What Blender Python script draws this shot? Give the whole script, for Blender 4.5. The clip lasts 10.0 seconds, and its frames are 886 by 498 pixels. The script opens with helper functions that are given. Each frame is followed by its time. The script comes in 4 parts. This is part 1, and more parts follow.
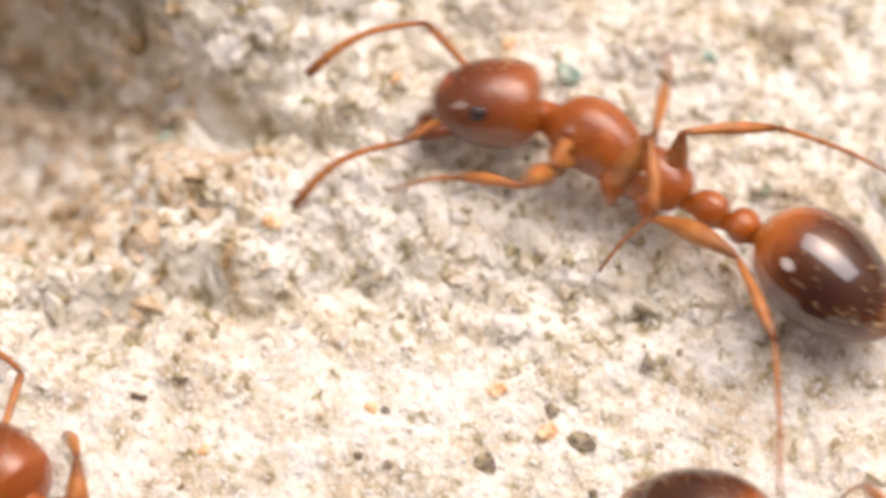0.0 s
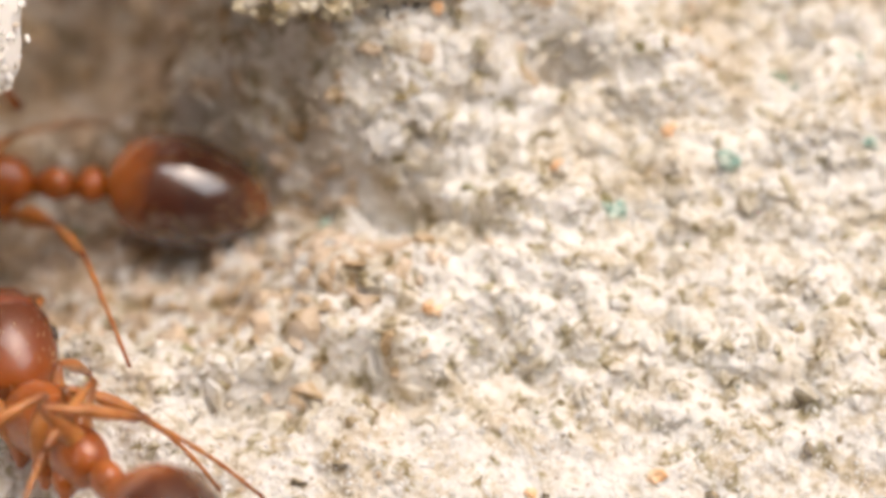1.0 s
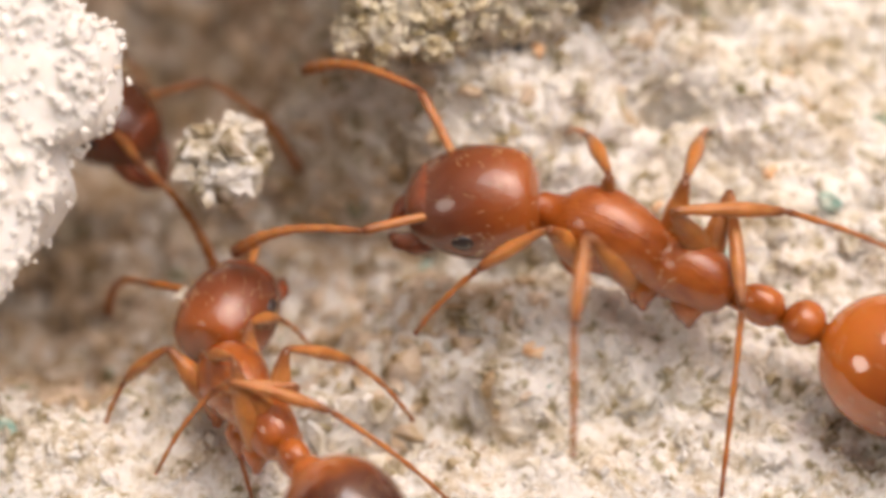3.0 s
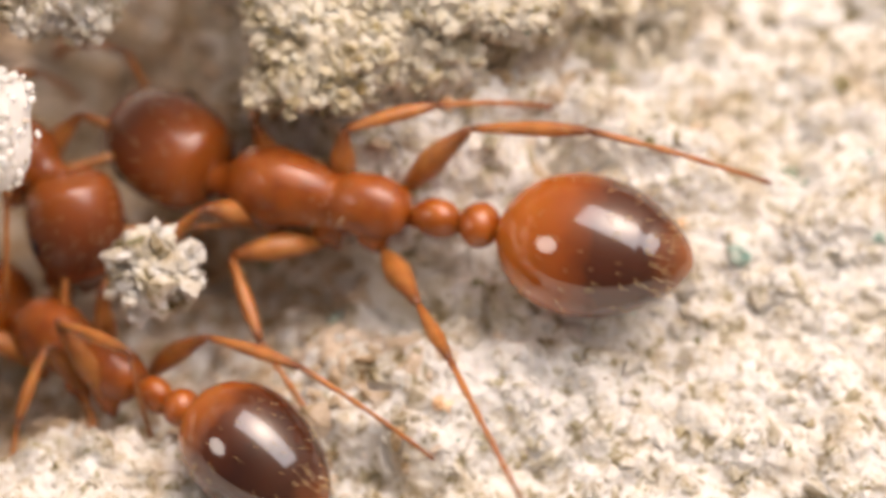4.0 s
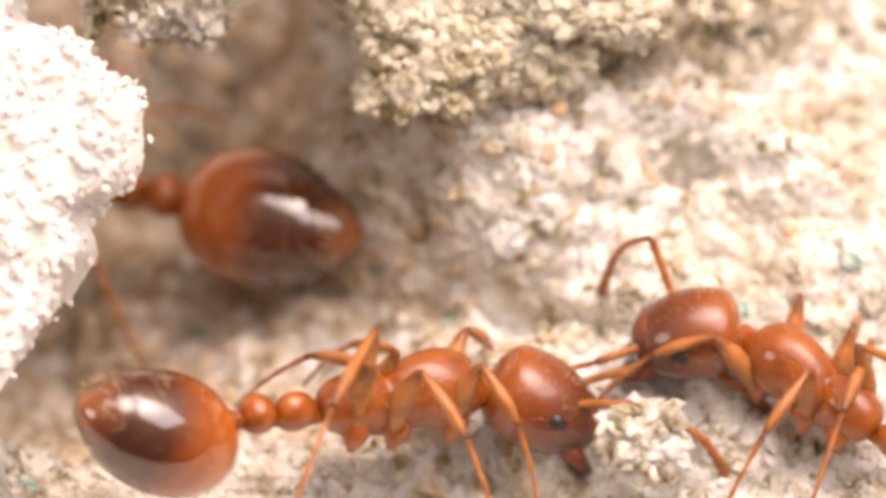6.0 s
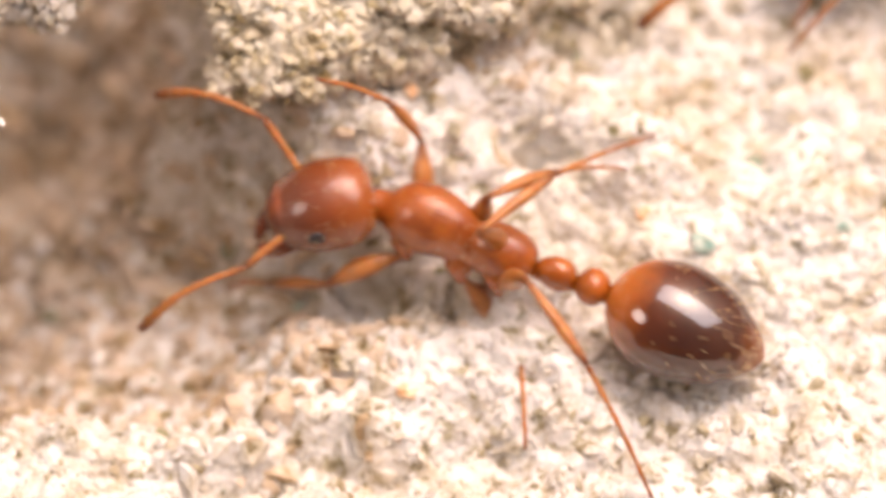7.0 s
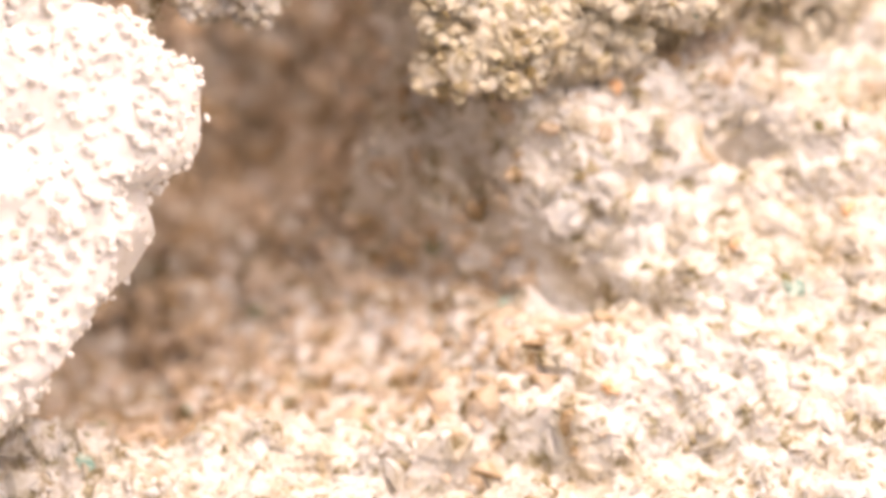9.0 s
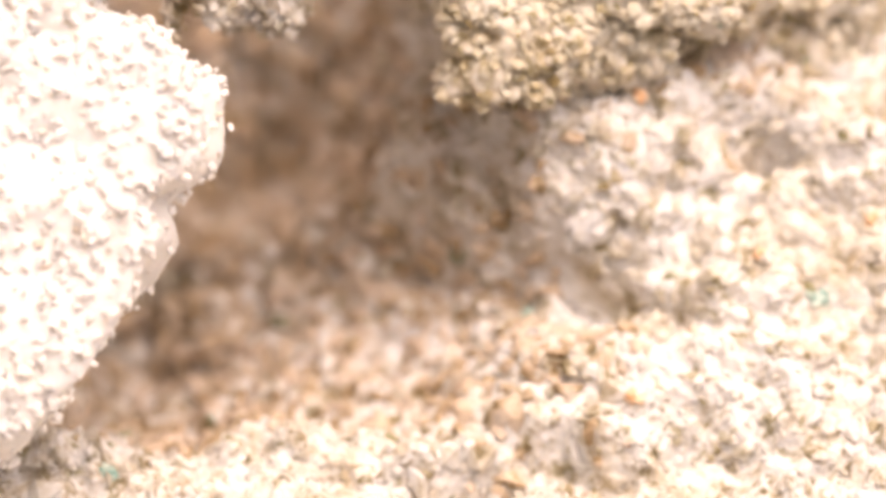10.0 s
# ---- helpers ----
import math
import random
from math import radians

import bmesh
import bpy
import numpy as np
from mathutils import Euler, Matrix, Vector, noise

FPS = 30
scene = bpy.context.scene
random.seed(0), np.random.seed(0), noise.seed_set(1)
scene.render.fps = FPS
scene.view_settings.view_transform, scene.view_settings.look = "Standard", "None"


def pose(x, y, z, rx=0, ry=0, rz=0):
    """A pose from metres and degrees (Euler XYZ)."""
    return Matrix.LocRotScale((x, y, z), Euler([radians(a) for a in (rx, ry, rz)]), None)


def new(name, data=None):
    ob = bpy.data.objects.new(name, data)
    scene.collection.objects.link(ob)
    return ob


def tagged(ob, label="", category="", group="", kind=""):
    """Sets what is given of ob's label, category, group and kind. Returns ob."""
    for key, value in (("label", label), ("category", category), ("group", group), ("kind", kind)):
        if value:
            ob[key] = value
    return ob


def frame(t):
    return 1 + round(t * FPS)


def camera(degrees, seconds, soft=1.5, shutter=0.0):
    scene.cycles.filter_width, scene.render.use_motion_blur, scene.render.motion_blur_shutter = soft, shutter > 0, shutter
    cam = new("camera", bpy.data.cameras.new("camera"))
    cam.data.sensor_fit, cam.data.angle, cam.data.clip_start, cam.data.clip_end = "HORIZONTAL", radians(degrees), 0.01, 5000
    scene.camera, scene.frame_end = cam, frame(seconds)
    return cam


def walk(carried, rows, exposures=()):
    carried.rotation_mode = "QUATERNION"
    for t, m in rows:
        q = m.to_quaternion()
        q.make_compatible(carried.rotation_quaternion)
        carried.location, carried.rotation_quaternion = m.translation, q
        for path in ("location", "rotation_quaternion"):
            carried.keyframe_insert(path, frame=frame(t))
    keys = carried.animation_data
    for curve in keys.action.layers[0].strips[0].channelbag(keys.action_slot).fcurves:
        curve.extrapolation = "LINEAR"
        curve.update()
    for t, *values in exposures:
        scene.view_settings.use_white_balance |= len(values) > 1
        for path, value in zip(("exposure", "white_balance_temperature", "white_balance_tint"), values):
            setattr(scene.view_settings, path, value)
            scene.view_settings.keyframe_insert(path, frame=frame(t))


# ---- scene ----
S = 0.001            # the scene is laid out in millimetres
PX = 250.0           # picture units to the millimetre in the plane of the nest mouth
MID = (1060.0, 580.0)
DIST, TILT = 60.0, radians(62)
EYE = Vector((0, -DIST * math.cos(TILT), DIST * math.sin(TILT)))
RIGHT = Vector((1, 0, 0))
UP = Vector((0, math.sin(TILT), math.cos(TILT)))
BACK = Vector((0, -math.cos(TILT), math.sin(TILT)))

# ---- camera: it stands still and pans ----
PAN = [(0.0, -600, -293), (0.2, -562, -215), (0.4, -521, -138), (0.5, -472, -114), (0.75, -390, -118), (1.0, -317, -140),
       (1.25, -312, -225), (1.5, -307, -300), (1.75, -260, -312), (2.0, -204, -310), (2.2, -154, -259), (2.75, -135, -110),
       (3.3, -165, -9), (3.5, -241, 28), (3.75, -280, 30), (4.0, -299, 29), (4.25, -290, -5), (4.5, -248, -22),
       (4.8, -228, -18), (5.0, -195, -11), (5.2, -133, 38), (5.75, -95, 45), (6.3, -152, 5), (6.5, -238, -20),
       (6.75, -310, -12), (7.0, -363, 8), (7.2, -345, -35), (7.5, -265, -42), (7.75, -180, -42), (8.0, -146, -37),
       (8.25, -60, -18), (8.5, 18, 2), (8.75, 16, 4), (9.0, 0, 0), (9.25, 24, 14), (9.5, 46, 28), (9.75, 48, 24), (10.0, 42, 17)]


def lerp_rows(rows, t):
    """Values between rows of (t, a, b, ...), smooth through the rows."""
    ts = [r[0] for r in rows]
    if t <= ts[0]:
        return list(rows[0][1:])
    if t >= ts[-1]:
        return list(rows[-1][1:])
    i = max(k for k in range(len(ts)) if ts[k] <= t + 1e-9)
    i = min(i, len(ts) - 2)
    p = [rows[max(i - 1, 0)], rows[i], rows[i + 1], rows[min(i + 2, len(rows) - 1)]]
    h = p[2][0] - p[1][0]
    s = (t - p[1][0]) / h
    out = []
    for k in range(1, len(rows[0])):
        m1 = (p[2][k] - p[0][k]) / max(p[2][0] - p[0][0], 1e-6) * h
        m2 = (p[3][k] - p[1][k]) / max(p[3][0] - p[1][0], 1e-6) * h
        s2, s3 = s * s, s * s * s
        out.append((2 * s3 - 3 * s2 + 1) * p[1][k] + (s3 - 2 * s2 + s) * m1 + (-2 * s3 + 3 * s2) * p[2][k] + (s3 - s2) * m2)
    return out


def cam_pose(sx, sy):
    u, v = (784 - sx - MID[0]) / PX, -(441 - sy - MID[1]) / PX
    base = Matrix((RIGHT, UP, BACK)).transposed().to_4x4()
    turn = Euler((math.atan2(v, DIST), -math.atan2(u, DIST), 0)).to_matrix().to_4x4()
    return Matrix.Translation(EYE * S) @ base @ turn


cam = camera(2 * math.degrees(math.atan(784 / PX / DIST)), 10.0, soft=4.0, shutter=0.25)
cam.data.dof.use_dof = True
cam.data.dof.focus_distance = 0.0589
cam.data.dof.aperture_fstop = 145
walk(cam, [(t, cam_pose(a, b)) for t, a, b in PAN], [(0.0, -0.58, 6900, 12), (0.5, -0.80, 6850, 10), (1.5, -0.64, 6800, 9), (2.2, -0.71, 6900, 10), (3.5, -0.64, 7050, 14), (5.2, -0.60, 7050, 13), (6.5, -0.12, 7350, 22), (7.0, -0.30, 7350, 22), (7.5, -0.43, 7350, 21), (8.5, -0.29, 7350, 21), (10.0, -0.29, 7350, 21)])

# ---- light: open sky and one bright panel to the right, as its square glints show ----
world = bpy.data.worlds.new("world")
scene.world = world
world.use_nodes = True
wt = world.node_tree
sky = wt.nodes.new("ShaderNodeTexSky")
sky.sky_type, sky.sun_disc = "NISHITA", False
sky.sun_elevation, sky.sun_rotation = radians(66), radians(40)
sky.dust_density, sky.air_density, sky.ozone_density = 10.0, 0.1, 0.0
warm = wt.nodes.new("ShaderNodeMix")
warm.data_type, warm.blend_type = "RGBA", "MULTIPLY"
warm.inputs["Factor"].default_value, warm.inputs["B"].default_value = 1.0, (1.0, 0.90, 0.80, 1.0)
wt.links.new(sky.outputs["Color"], warm.inputs["A"])
wt.links.new(warm.outputs["Result"], wt.nodes["Background"].inputs["Color"])
wt.nodes["Background"].inputs["Strength"].default_value = 0.19

lamp = new("light_panel", bpy.data.lights.new("light_panel", "AREA"))
lamp.data.shape, lamp.data.size, lamp.data.size_y = "RECTANGLE", 0.044, 0.082
lamp.data.energy, lamp.data.color = 0.0565, (0.91, 0.98, 1.10)
LAMP_WAY = (RIGHT * 0.28 + UP * 0.62 + BACK * 0.73).normalized()
LONG = (RIGHT - UP).normalized()
LONG = (LONG - LAMP_WAY * LONG.dot(LAMP_WAY)).normalized()
lamp.matrix_world = Matrix.Translation(LAMP_WAY * 0.066) @ Matrix((LONG.cross(LAMP_WAY), LONG, LAMP_WAY)).transposed().to_4x4()

second = new("side_light", bpy.data.lights.new("side_light", "AREA"))     # the small glint on the other flank of each ant
second.data.shape, second.data.size, second.data.energy, second.data.color = "DISK", 0.026, 0.013, (1.0, 0.95, 0.9)
SIDE_WAY = (RIGHT * -0.78 + UP * 0.08 + BACK * 0.62).normalized()
second.matrix_world = Matrix.Translation(SIDE_WAY * 0.066) @ SIDE_WAY.to_track_quat("Z", "Y").to_matrix().to_4x4()


# ---- materials ----
def material(name):
    m = bpy.data.materials.new(name)
    m.use_nodes = True
    return m, m.node_tree, m.node_tree.nodes["Principled BSDF"]


def node(tree, kind, **values):
    n = tree.nodes.new(kind)
    for k, v in values.items():
        n.inputs[k].default_value = v
    return n


def mm_coords(tree):
    """Object coordinates in millimetres."""
    tc = tree.nodes.new("ShaderNodeTexCoord")
    sc = tree.nodes.new("ShaderNodeVectorMath")
    sc.operation = "SCALE"
    sc.inputs["Scale"].default_value = 1000
    tree.links.new(tc.outputs["Object"], sc.inputs[0])
    return sc.outputs[0]


def ramp(tree, stops, interpolation="LINEAR"):
    r = tree.nodes.new("ShaderNodeValToRGB")
    cr = r.color_ramp
    cr.interpolation = interpolation
    while len(cr.elements) < len(stops):
        cr.elements.new(0.5)
    for e, (p, c) in zip(cr.elements, stops):
        e.position, e.color = p, (*c, 1)
    return r


def bump_from(tree, bsdf, value, distance, strength=1.0):
    b = node(tree, "ShaderNodeBump", Strength=strength, Distance=distance)
    tree.links.new(value, b.inputs["Height"])
    tree.links.new(b.outputs[0], bsdf.inputs["Normal"])


def with_pores(t, colour, c):
    """A sprinkling of small olive pores and wide tan stains over a colour."""
    wide = node(t, "ShaderNodeTexNoise", Scale=1.25, Detail=3.0, Roughness=0.65)
    t.links.new(c, wide.inputs["Vector"])
    tan = ramp(t, [(0.36, (0.84, 0.78, 0.69)), (0.42, (0.93, 0.91, 0.87)), (0.47, (1, 1, 1))])
    t.links.new(wide.outputs["Fac"], tan.inputs[0])
    stained = t.nodes.new("ShaderNodeMix")
    stained.data_type, stained.blend_type = "RGBA", "MULTIPLY"
    stained.inputs["Factor"].default_value = 1.0
    t.links.new(colour, stained.inputs["A"])
    t.links.new(tan.outputs[0], stained.inputs["B"])
    colour = stained.outputs["Result"]
    n = node(t, "ShaderNodeTexNoise", Scale=6.5, Detail=2.0, Roughness=0.6)
    t.links.new(c, n.inputs["Vector"])
    r = ramp(t, [(0.33, (0.52, 0.48, 0.35)), (0.39, (0.86, 0.84, 0.77)), (0.43, (1, 1, 1))])
    t.links.new(n.outputs["Fac"], r.inputs[0])
    mix = t.nodes.new("ShaderNodeMix")
    mix.data_type, mix.blend_type = "RGBA", "MULTIPLY"
    mix.inputs["Factor"].default_value = 1.0
    t.links.new(colour, mix.inputs["A"])
    t.links.new(r.outputs[0], mix.inputs["B"])
    return mix.outputs["Result"]


def grain_material(name, tint, pale=False):
    """Pale broken grains of mixed colour; tint is coating dust, plus shade on brown crumbs."""
    m, t, b = material(name)
    geo = t.nodes.new("ShaderNodeNewGeometry")
    r = ramp(t, [(0.0, (0.69, 0.675, 0.64)), (0.22, (0.75, 0.74, 0.72)), (0.40, (0.68, 0.65, 0.60)), (0.50, (0.71, 0.70, 0.66)),
                 (0.66, (0.64, 0.61, 0.55)), (0.74, (0.74, 0.73, 0.71)), (0.955, (0.50, 0.46, 0.35)), (0.968, (0.45, 0.39, 0.27)), (0.977, (0.70, 0.44, 0.23)),
                 (0.980, (0.34, 0.34, 0.22)), (0.987, (0.31, 0.41, 0.35)), (0.990, (0.44, 0.39, 0.31)), (0.993, (0.76, 0.75, 0.72))], "CONSTANT")
    if pale:
        r = ramp(t, [(0.0, (0.82, 0.81, 0.79)), (0.5, (0.86, 0.85, 0.83)), (0.90, (0.78, 0.75, 0.70)), (0.98, (0.62, 0.54, 0.45))], "CONSTANT")
    t.links.new(geo.outputs["Random Per Island"], r.inputs[0])
    n0 = node(t, "ShaderNodeTexNoise", Scale=3.4, Detail=5.0, Roughness=0.75)
    t.links.new(mm_coords(t), n0.inputs["Vector"])
    stain = ramp(t, [(0.35, (0.50, 0.44, 0.32)), (0.45, (0.80, 0.76, 0.66)), (0.54, (1, 1, 1))])
    if pale:
        stain = ramp(t, [(0.28, (0.78, 0.70, 0.58)), (0.40, (1, 1, 1))])
    t.links.new(n0.outputs["Fac"], stain.inputs[0])
    mix0 = t.nodes.new("ShaderNodeMix")
    mix0.data_type, mix0.blend_type = "RGBA", "MULTIPLY"
    mix0.inputs["Factor"].default_value = 1.0
    t.links.new(r.outputs[0], mix0.inputs["A"])
    t.links.new(stain.outputs[0], mix0.inputs["B"])
    n = node(t, "ShaderNodeTexNoise", Scale=14.0, Detail=3.0)
    t.links.new(mm_coords(t), n.inputs["Vector"])
    tone = ramp(t, [(0.3, tuple(c * d for c, d in zip(tint, (0.86, 0.83, 0.77)))), (0.6, tint)])
    t.links.new(n.outputs["Fac"], tone.inputs[0])
    mix = t.nodes.new("ShaderNodeMix")
    mix.data_type, mix.blend_type = "RGBA", "MULTIPLY"
    mix.inputs["Factor"].default_value = 1.0
    t.links.new(mix0.outputs["Result"], mix.inputs["A"])
    t.links.new(tone.outputs[0], mix.inputs["B"])
    t.links.new(mix.outputs["Result"] if pale else with_pores(t, mix.outputs["Result"], mm_coords(t)), b.inputs["Base Color"])
    b.inputs["Roughness"].default_value = 0.5
    b.inputs["Subsurface Weight"].default_value = 0.5
    b.inputs["Specular IOR Level"].default_value = 0.19
    b.inputs["Subsurface Radius"].default_value = (1.0, 0.95, 0.88)
    b.inputs["Subsurface Scale"].default_value = 0.00011
    n2 = node(t, "ShaderNodeTexNoise", Scale=45.0, Detail=2.0)
    t.links.new(mm_coords(t), n2.inputs["Vector"])
    bump_from(t, b, n2.outputs["Fac"], 0.000008, 0.4)
    return m


def soil_material(name, stops, relief=0.00006, pores=True):
    m, t, b = material(name)
    c = mm_coords(t)
    n = node(t, "ShaderNodeTexNoise", Scale=3.0, Detail=8.0, Roughness=0.78)
    t.links.new(c, n.inputs["Vector"])
    r = ramp(t, stops)
    t.links.new(n.outputs["Fac"], r.inputs[0])
    t.links.new(with_pores(t, r.outputs[0], c) if pores else r.outputs[0], b.inputs["Base Color"])
    b.inputs["Roughness"].default_value = 0.85
    b.inputs["Subsurface Weight"].default_value = 0.2
    b.inputs["Subsurface Radius"].default_value = (1.0, 0.8, 0.55)
    b.inputs["Subsurface Scale"].default_value = 0.0002
    v = node(t, "ShaderNodeTexVoronoi", Scale=11.0)
    t.links.new(c, v.inputs["Vector"])
    bump_from(t, b, v.outputs["Distance"], relief, 0.9)
    return m


def shell_material(name, dark, light, rough=0.22, scale=6.0, stripes=None, relief=0.000018, coat=0.45, coat_ior=1.5, gloss=0.35, joints=False, rugae=False):
    """Glossy insect shell with a finely uneven, amber tone."""
    m, t, b = material(name)
    c = mm_coords(t)
    n = node(t, "ShaderNodeTexNoise", Scale=scale, Detail=4.0)
    t.links.new(c, n.inputs["Vector"])
    r = ramp(t, [(0.35, dark), (0.65, light)])
    t.links.new(n.outputs["Fac"], r.inputs[0])
    colour = r.outputs[0]
    if stripes:
        sep = t.nodes.new("ShaderNodeSeparateXYZ")
        t.links.new(c, sep.inputs[0])
        mr = node(t, "ShaderNodeMapRange")
        mr.inputs["From Min"].default_value, mr.inputs["From Max"].default_value = -0.75, 0.72
        wob = t.nodes.new("ShaderNodeMath")
        wob.operation = "MULTIPLY_ADD"
        wob.inputs[1].default_value = 0.19
        t.links.new(n.outputs["Fac"], wob.inputs[0])
        t.links.new(sep.outputs["X"], wob.inputs[2])
        t.links.new(wob.outputs[0], mr.inputs["Value"])
        g = ramp(t, stripes)
        t.links.new(mr.outputs[0], g.inputs[0])
        colour = g.outputs[0]
    if joints:                                   # darker, horny ends at knee and ankle
        tc = t.nodes.new("ShaderNodeTexCoord")
        sx = t.nodes.new("ShaderNodeSeparateXYZ")
        t.links.new(tc.outputs["Generated"], sx.inputs[0])
        jr = ramp(t, [(0.0, (0.42, 0.34, 0.30)), (0.10, (1, 1, 1)), (0.80, (1, 1, 1)), (0.98, (0.46, 0.38, 0.34))])
        t.links.new(sx.outputs["X"], jr.inputs[0])
        jm = t.nodes.new("ShaderNodeMix")
        jm.data_type, jm.blend_type = "RGBA", "MULTIPLY"
        jm.inputs["Factor"].default_value = 1.0
        t.links.new(colour, jm.inputs["A"])
        t.links.new(jr.outputs[0], jm.inputs["B"])
        colour = jm.outputs["Result"]
    t.links.new(colour, b.inputs["Base Color"])
    b.inputs["Roughness"].default_value = rough
    b.inputs["Coat Weight"].default_value = coat
    b.inputs["Coat IOR"].default_value = coat_ior
    b.inputs["Specular IOR Level"].default_value = gloss
    b.inputs["Coat Roughness"].default_value = 0.03
    b.inputs["Subsurface Weight"].default_value = 0.35
    b.inputs["Subsurface Radius"].default_value = (1.0, 0.35, 0.12)
    b.inputs["Subsurface Scale"].default_value = 0.00012
    n2 = node(t, "ShaderNodeTexNoise", Scale=26.0, Detail=4.0, Roughness=0.7)
    t.links.new(c, n2.inputs["Vector"])
    height = n2.outputs["Fac"]
    if rugae:                                    # fine wavy ridges over the trunk
        wv = node(t, "ShaderNodeTexWave", Scale=9.0, Distortion=6.0, Detail=2.0)
        wv.inputs["Detail Scale"].default_value = 1.6
        wv.bands_direction = "Y"
        t.links.new(c, wv.inputs["Vector"])
        add = t.nodes.new("ShaderNodeMath")
        add.operation = "MULTIPLY_ADD"
        add.inputs[1].default_value = 0.2
        t.links.new(wv.outputs["Fac"], add.inputs[0])
        t.links.new(n2.outputs["Fac"], add.inputs[2])
        height = add.outputs[0]
    bump_from(t, b, height, relief, 0.7)
    return m


GRAIN = grain_material("sand_grain", (1.0, 1.0, 1.0))
# Whiter than the other sand, to paint in one clod's overexposed glare.
GLARE_WHITE_GRAIN = grain_material("glare_white_grain", (1.0, 1.0, 1.0), True)
MEAL_GRAIN = grain_material("fine_white_sand", (1.0, 1.0, 1.0), True)
# Brown soil tint, taken darker to stand in for shade in the hole.
BROWN_SHADE_GRAIN = grain_material("brown_shade_crumb", (0.87, 0.735, 0.615))
TAN_GRAIN = grain_material("tan_sand_grain", (0.98, 0.94, 0.82))
# Core of that clod, its colour paled for the glare as well.
GLARE_WHITE_CEMENT = soil_material("glare_white_cement", [(0.3, (0.72, 0.68, 0.62)), (0.45, (0.79, 0.77, 0.74)), (0.6, (0.82, 0.81, 0.79))], 0.000006, False)
SOIL = soil_material("sandy_soil", [(0.32, (0.33, 0.27, 0.17)), (0.42, (0.52, 0.46, 0.36)), (0.50, (0.71, 0.69, 0.65)), (0.70, (0.78, 0.77, 0.75))], 0.00004)
CEMENT = soil_material("cemented_sand", [(0.3, (0.48, 0.40, 0.27)), (0.45, (0.64, 0.58, 0.47)), (0.6, (0.73, 0.70, 0.63))], 0.00001)
SHELL = shell_material("ant_shell", (0.27, 0.066, 0.009), (0.40, 0.108, 0.014), 0.24, relief=0.000010, coat=0.7)
HEAD = shell_material("ant_head", (0.215, 0.043, 0.008), (0.31, 0.070, 0.012), 0.22, relief=0.000012, coat=0.8,
                      stripes=[(0.42, (0.38, 0.104, 0.015)), (0.62, (0.31, 0.078, 0.013)), (0.80, (0.20, 0.048, 0.012)), (0.97, (0.13, 0.034, 0.013))])
TRUNK = shell_material("ant_trunk", (0.25, 0.058, 0.009), (0.38, 0.100, 0.014), 0.26, relief=0.000013, coat=0.7, rugae=True)
LEG = shell_material("ant_leg", (0.29, 0.100, 0.020), (0.46, 0.180, 0.045), 0.3, joints=True)
GASTER = shell_material("ant_gaster", (0.1, 0.02, 0.01), (0.2, 0.04, 0.01), 0.12, relief=0.000002, coat=1.0, coat_ior=1.8, gloss=0.05,
                        stripes=[(0.0, (0.50, 0.24, 0.08)), (0.10, (0.26, 0.085, 0.026)), (0.26, (0.066, 0.020, 0.010)), (0.48, (0.080, 0.022, 0.010)),
                                 (0.66, (0.30, 0.072, 0.012)), (0.88, (0.46, 0.125, 0.017))])
DARK_GASTER = shell_material("ant_gaster_dark", (0.1, 0.02, 0.01), (0.2, 0.04, 0.01), 0.12, relief=0.000002, coat=1.0, coat_ior=1.8, gloss=0.05,
                             stripes=[(0.0, (0.46, 0.20, 0.06)), (0.10, (0.25, 0.085, 0.026)), (0.26, (0.070, 0.024, 0.012)), (0.55, (0.048, 0.015, 0.009)),
                                      (0.78, (0.10, 0.026, 0.010)), (0.93, (0.36, 0.10, 0.018)), (1.0, (0.42, 0.12, 0.02))])
EYE_MAT = shell_material("ant_eye", (0.02, 0.012, 0.012), (0.05, 0.03, 0.03), 0.2)
MANDIBLE = shell_material("ant_mandible", (0.12, 0.03, 0.012), (0.25, 0.06, 0.02), 0.25)
HAIR = shell_material("ant_hair", (0.50, 0.30, 0.12), (0.75, 0.50, 0.25), 0.4)


# ---- ground ----
def smooth(a, b, x):
    t = np.clip((x - a) / (b - a), 0, 1)
    return t * t * (3 - 2 * t)


def value_noise(x, y, seed):
    """Smooth noise on a square lattice, for arrays."""
    xi, yi = np.floor(x).astype(np.int64), np.floor(y).astype(np.int64)
    fx, fy = x - xi, y - yi
    fx, fy = fx * fx * (3 - 2 * fx), fy * fy * (3 - 2 * fy)

    def h(a, b):
        k = (a * 374761393 + b * 668265263 + seed * 974711) & 0x7FFFFFFF
        k = ((k ^ (k >> 13)) * 1274126177) & 0x7FFFFFFF
        return ((k ^ (k >> 16)) & 0xFFFF) / 65535.0

    return (h(xi, yi) * (1 - fx) + h(xi + 1, yi) * fx) * (1 - fy) + (h(xi, yi + 1) * (1 - fx) + h(xi + 1, yi + 1) * fx) * fy - 0.5


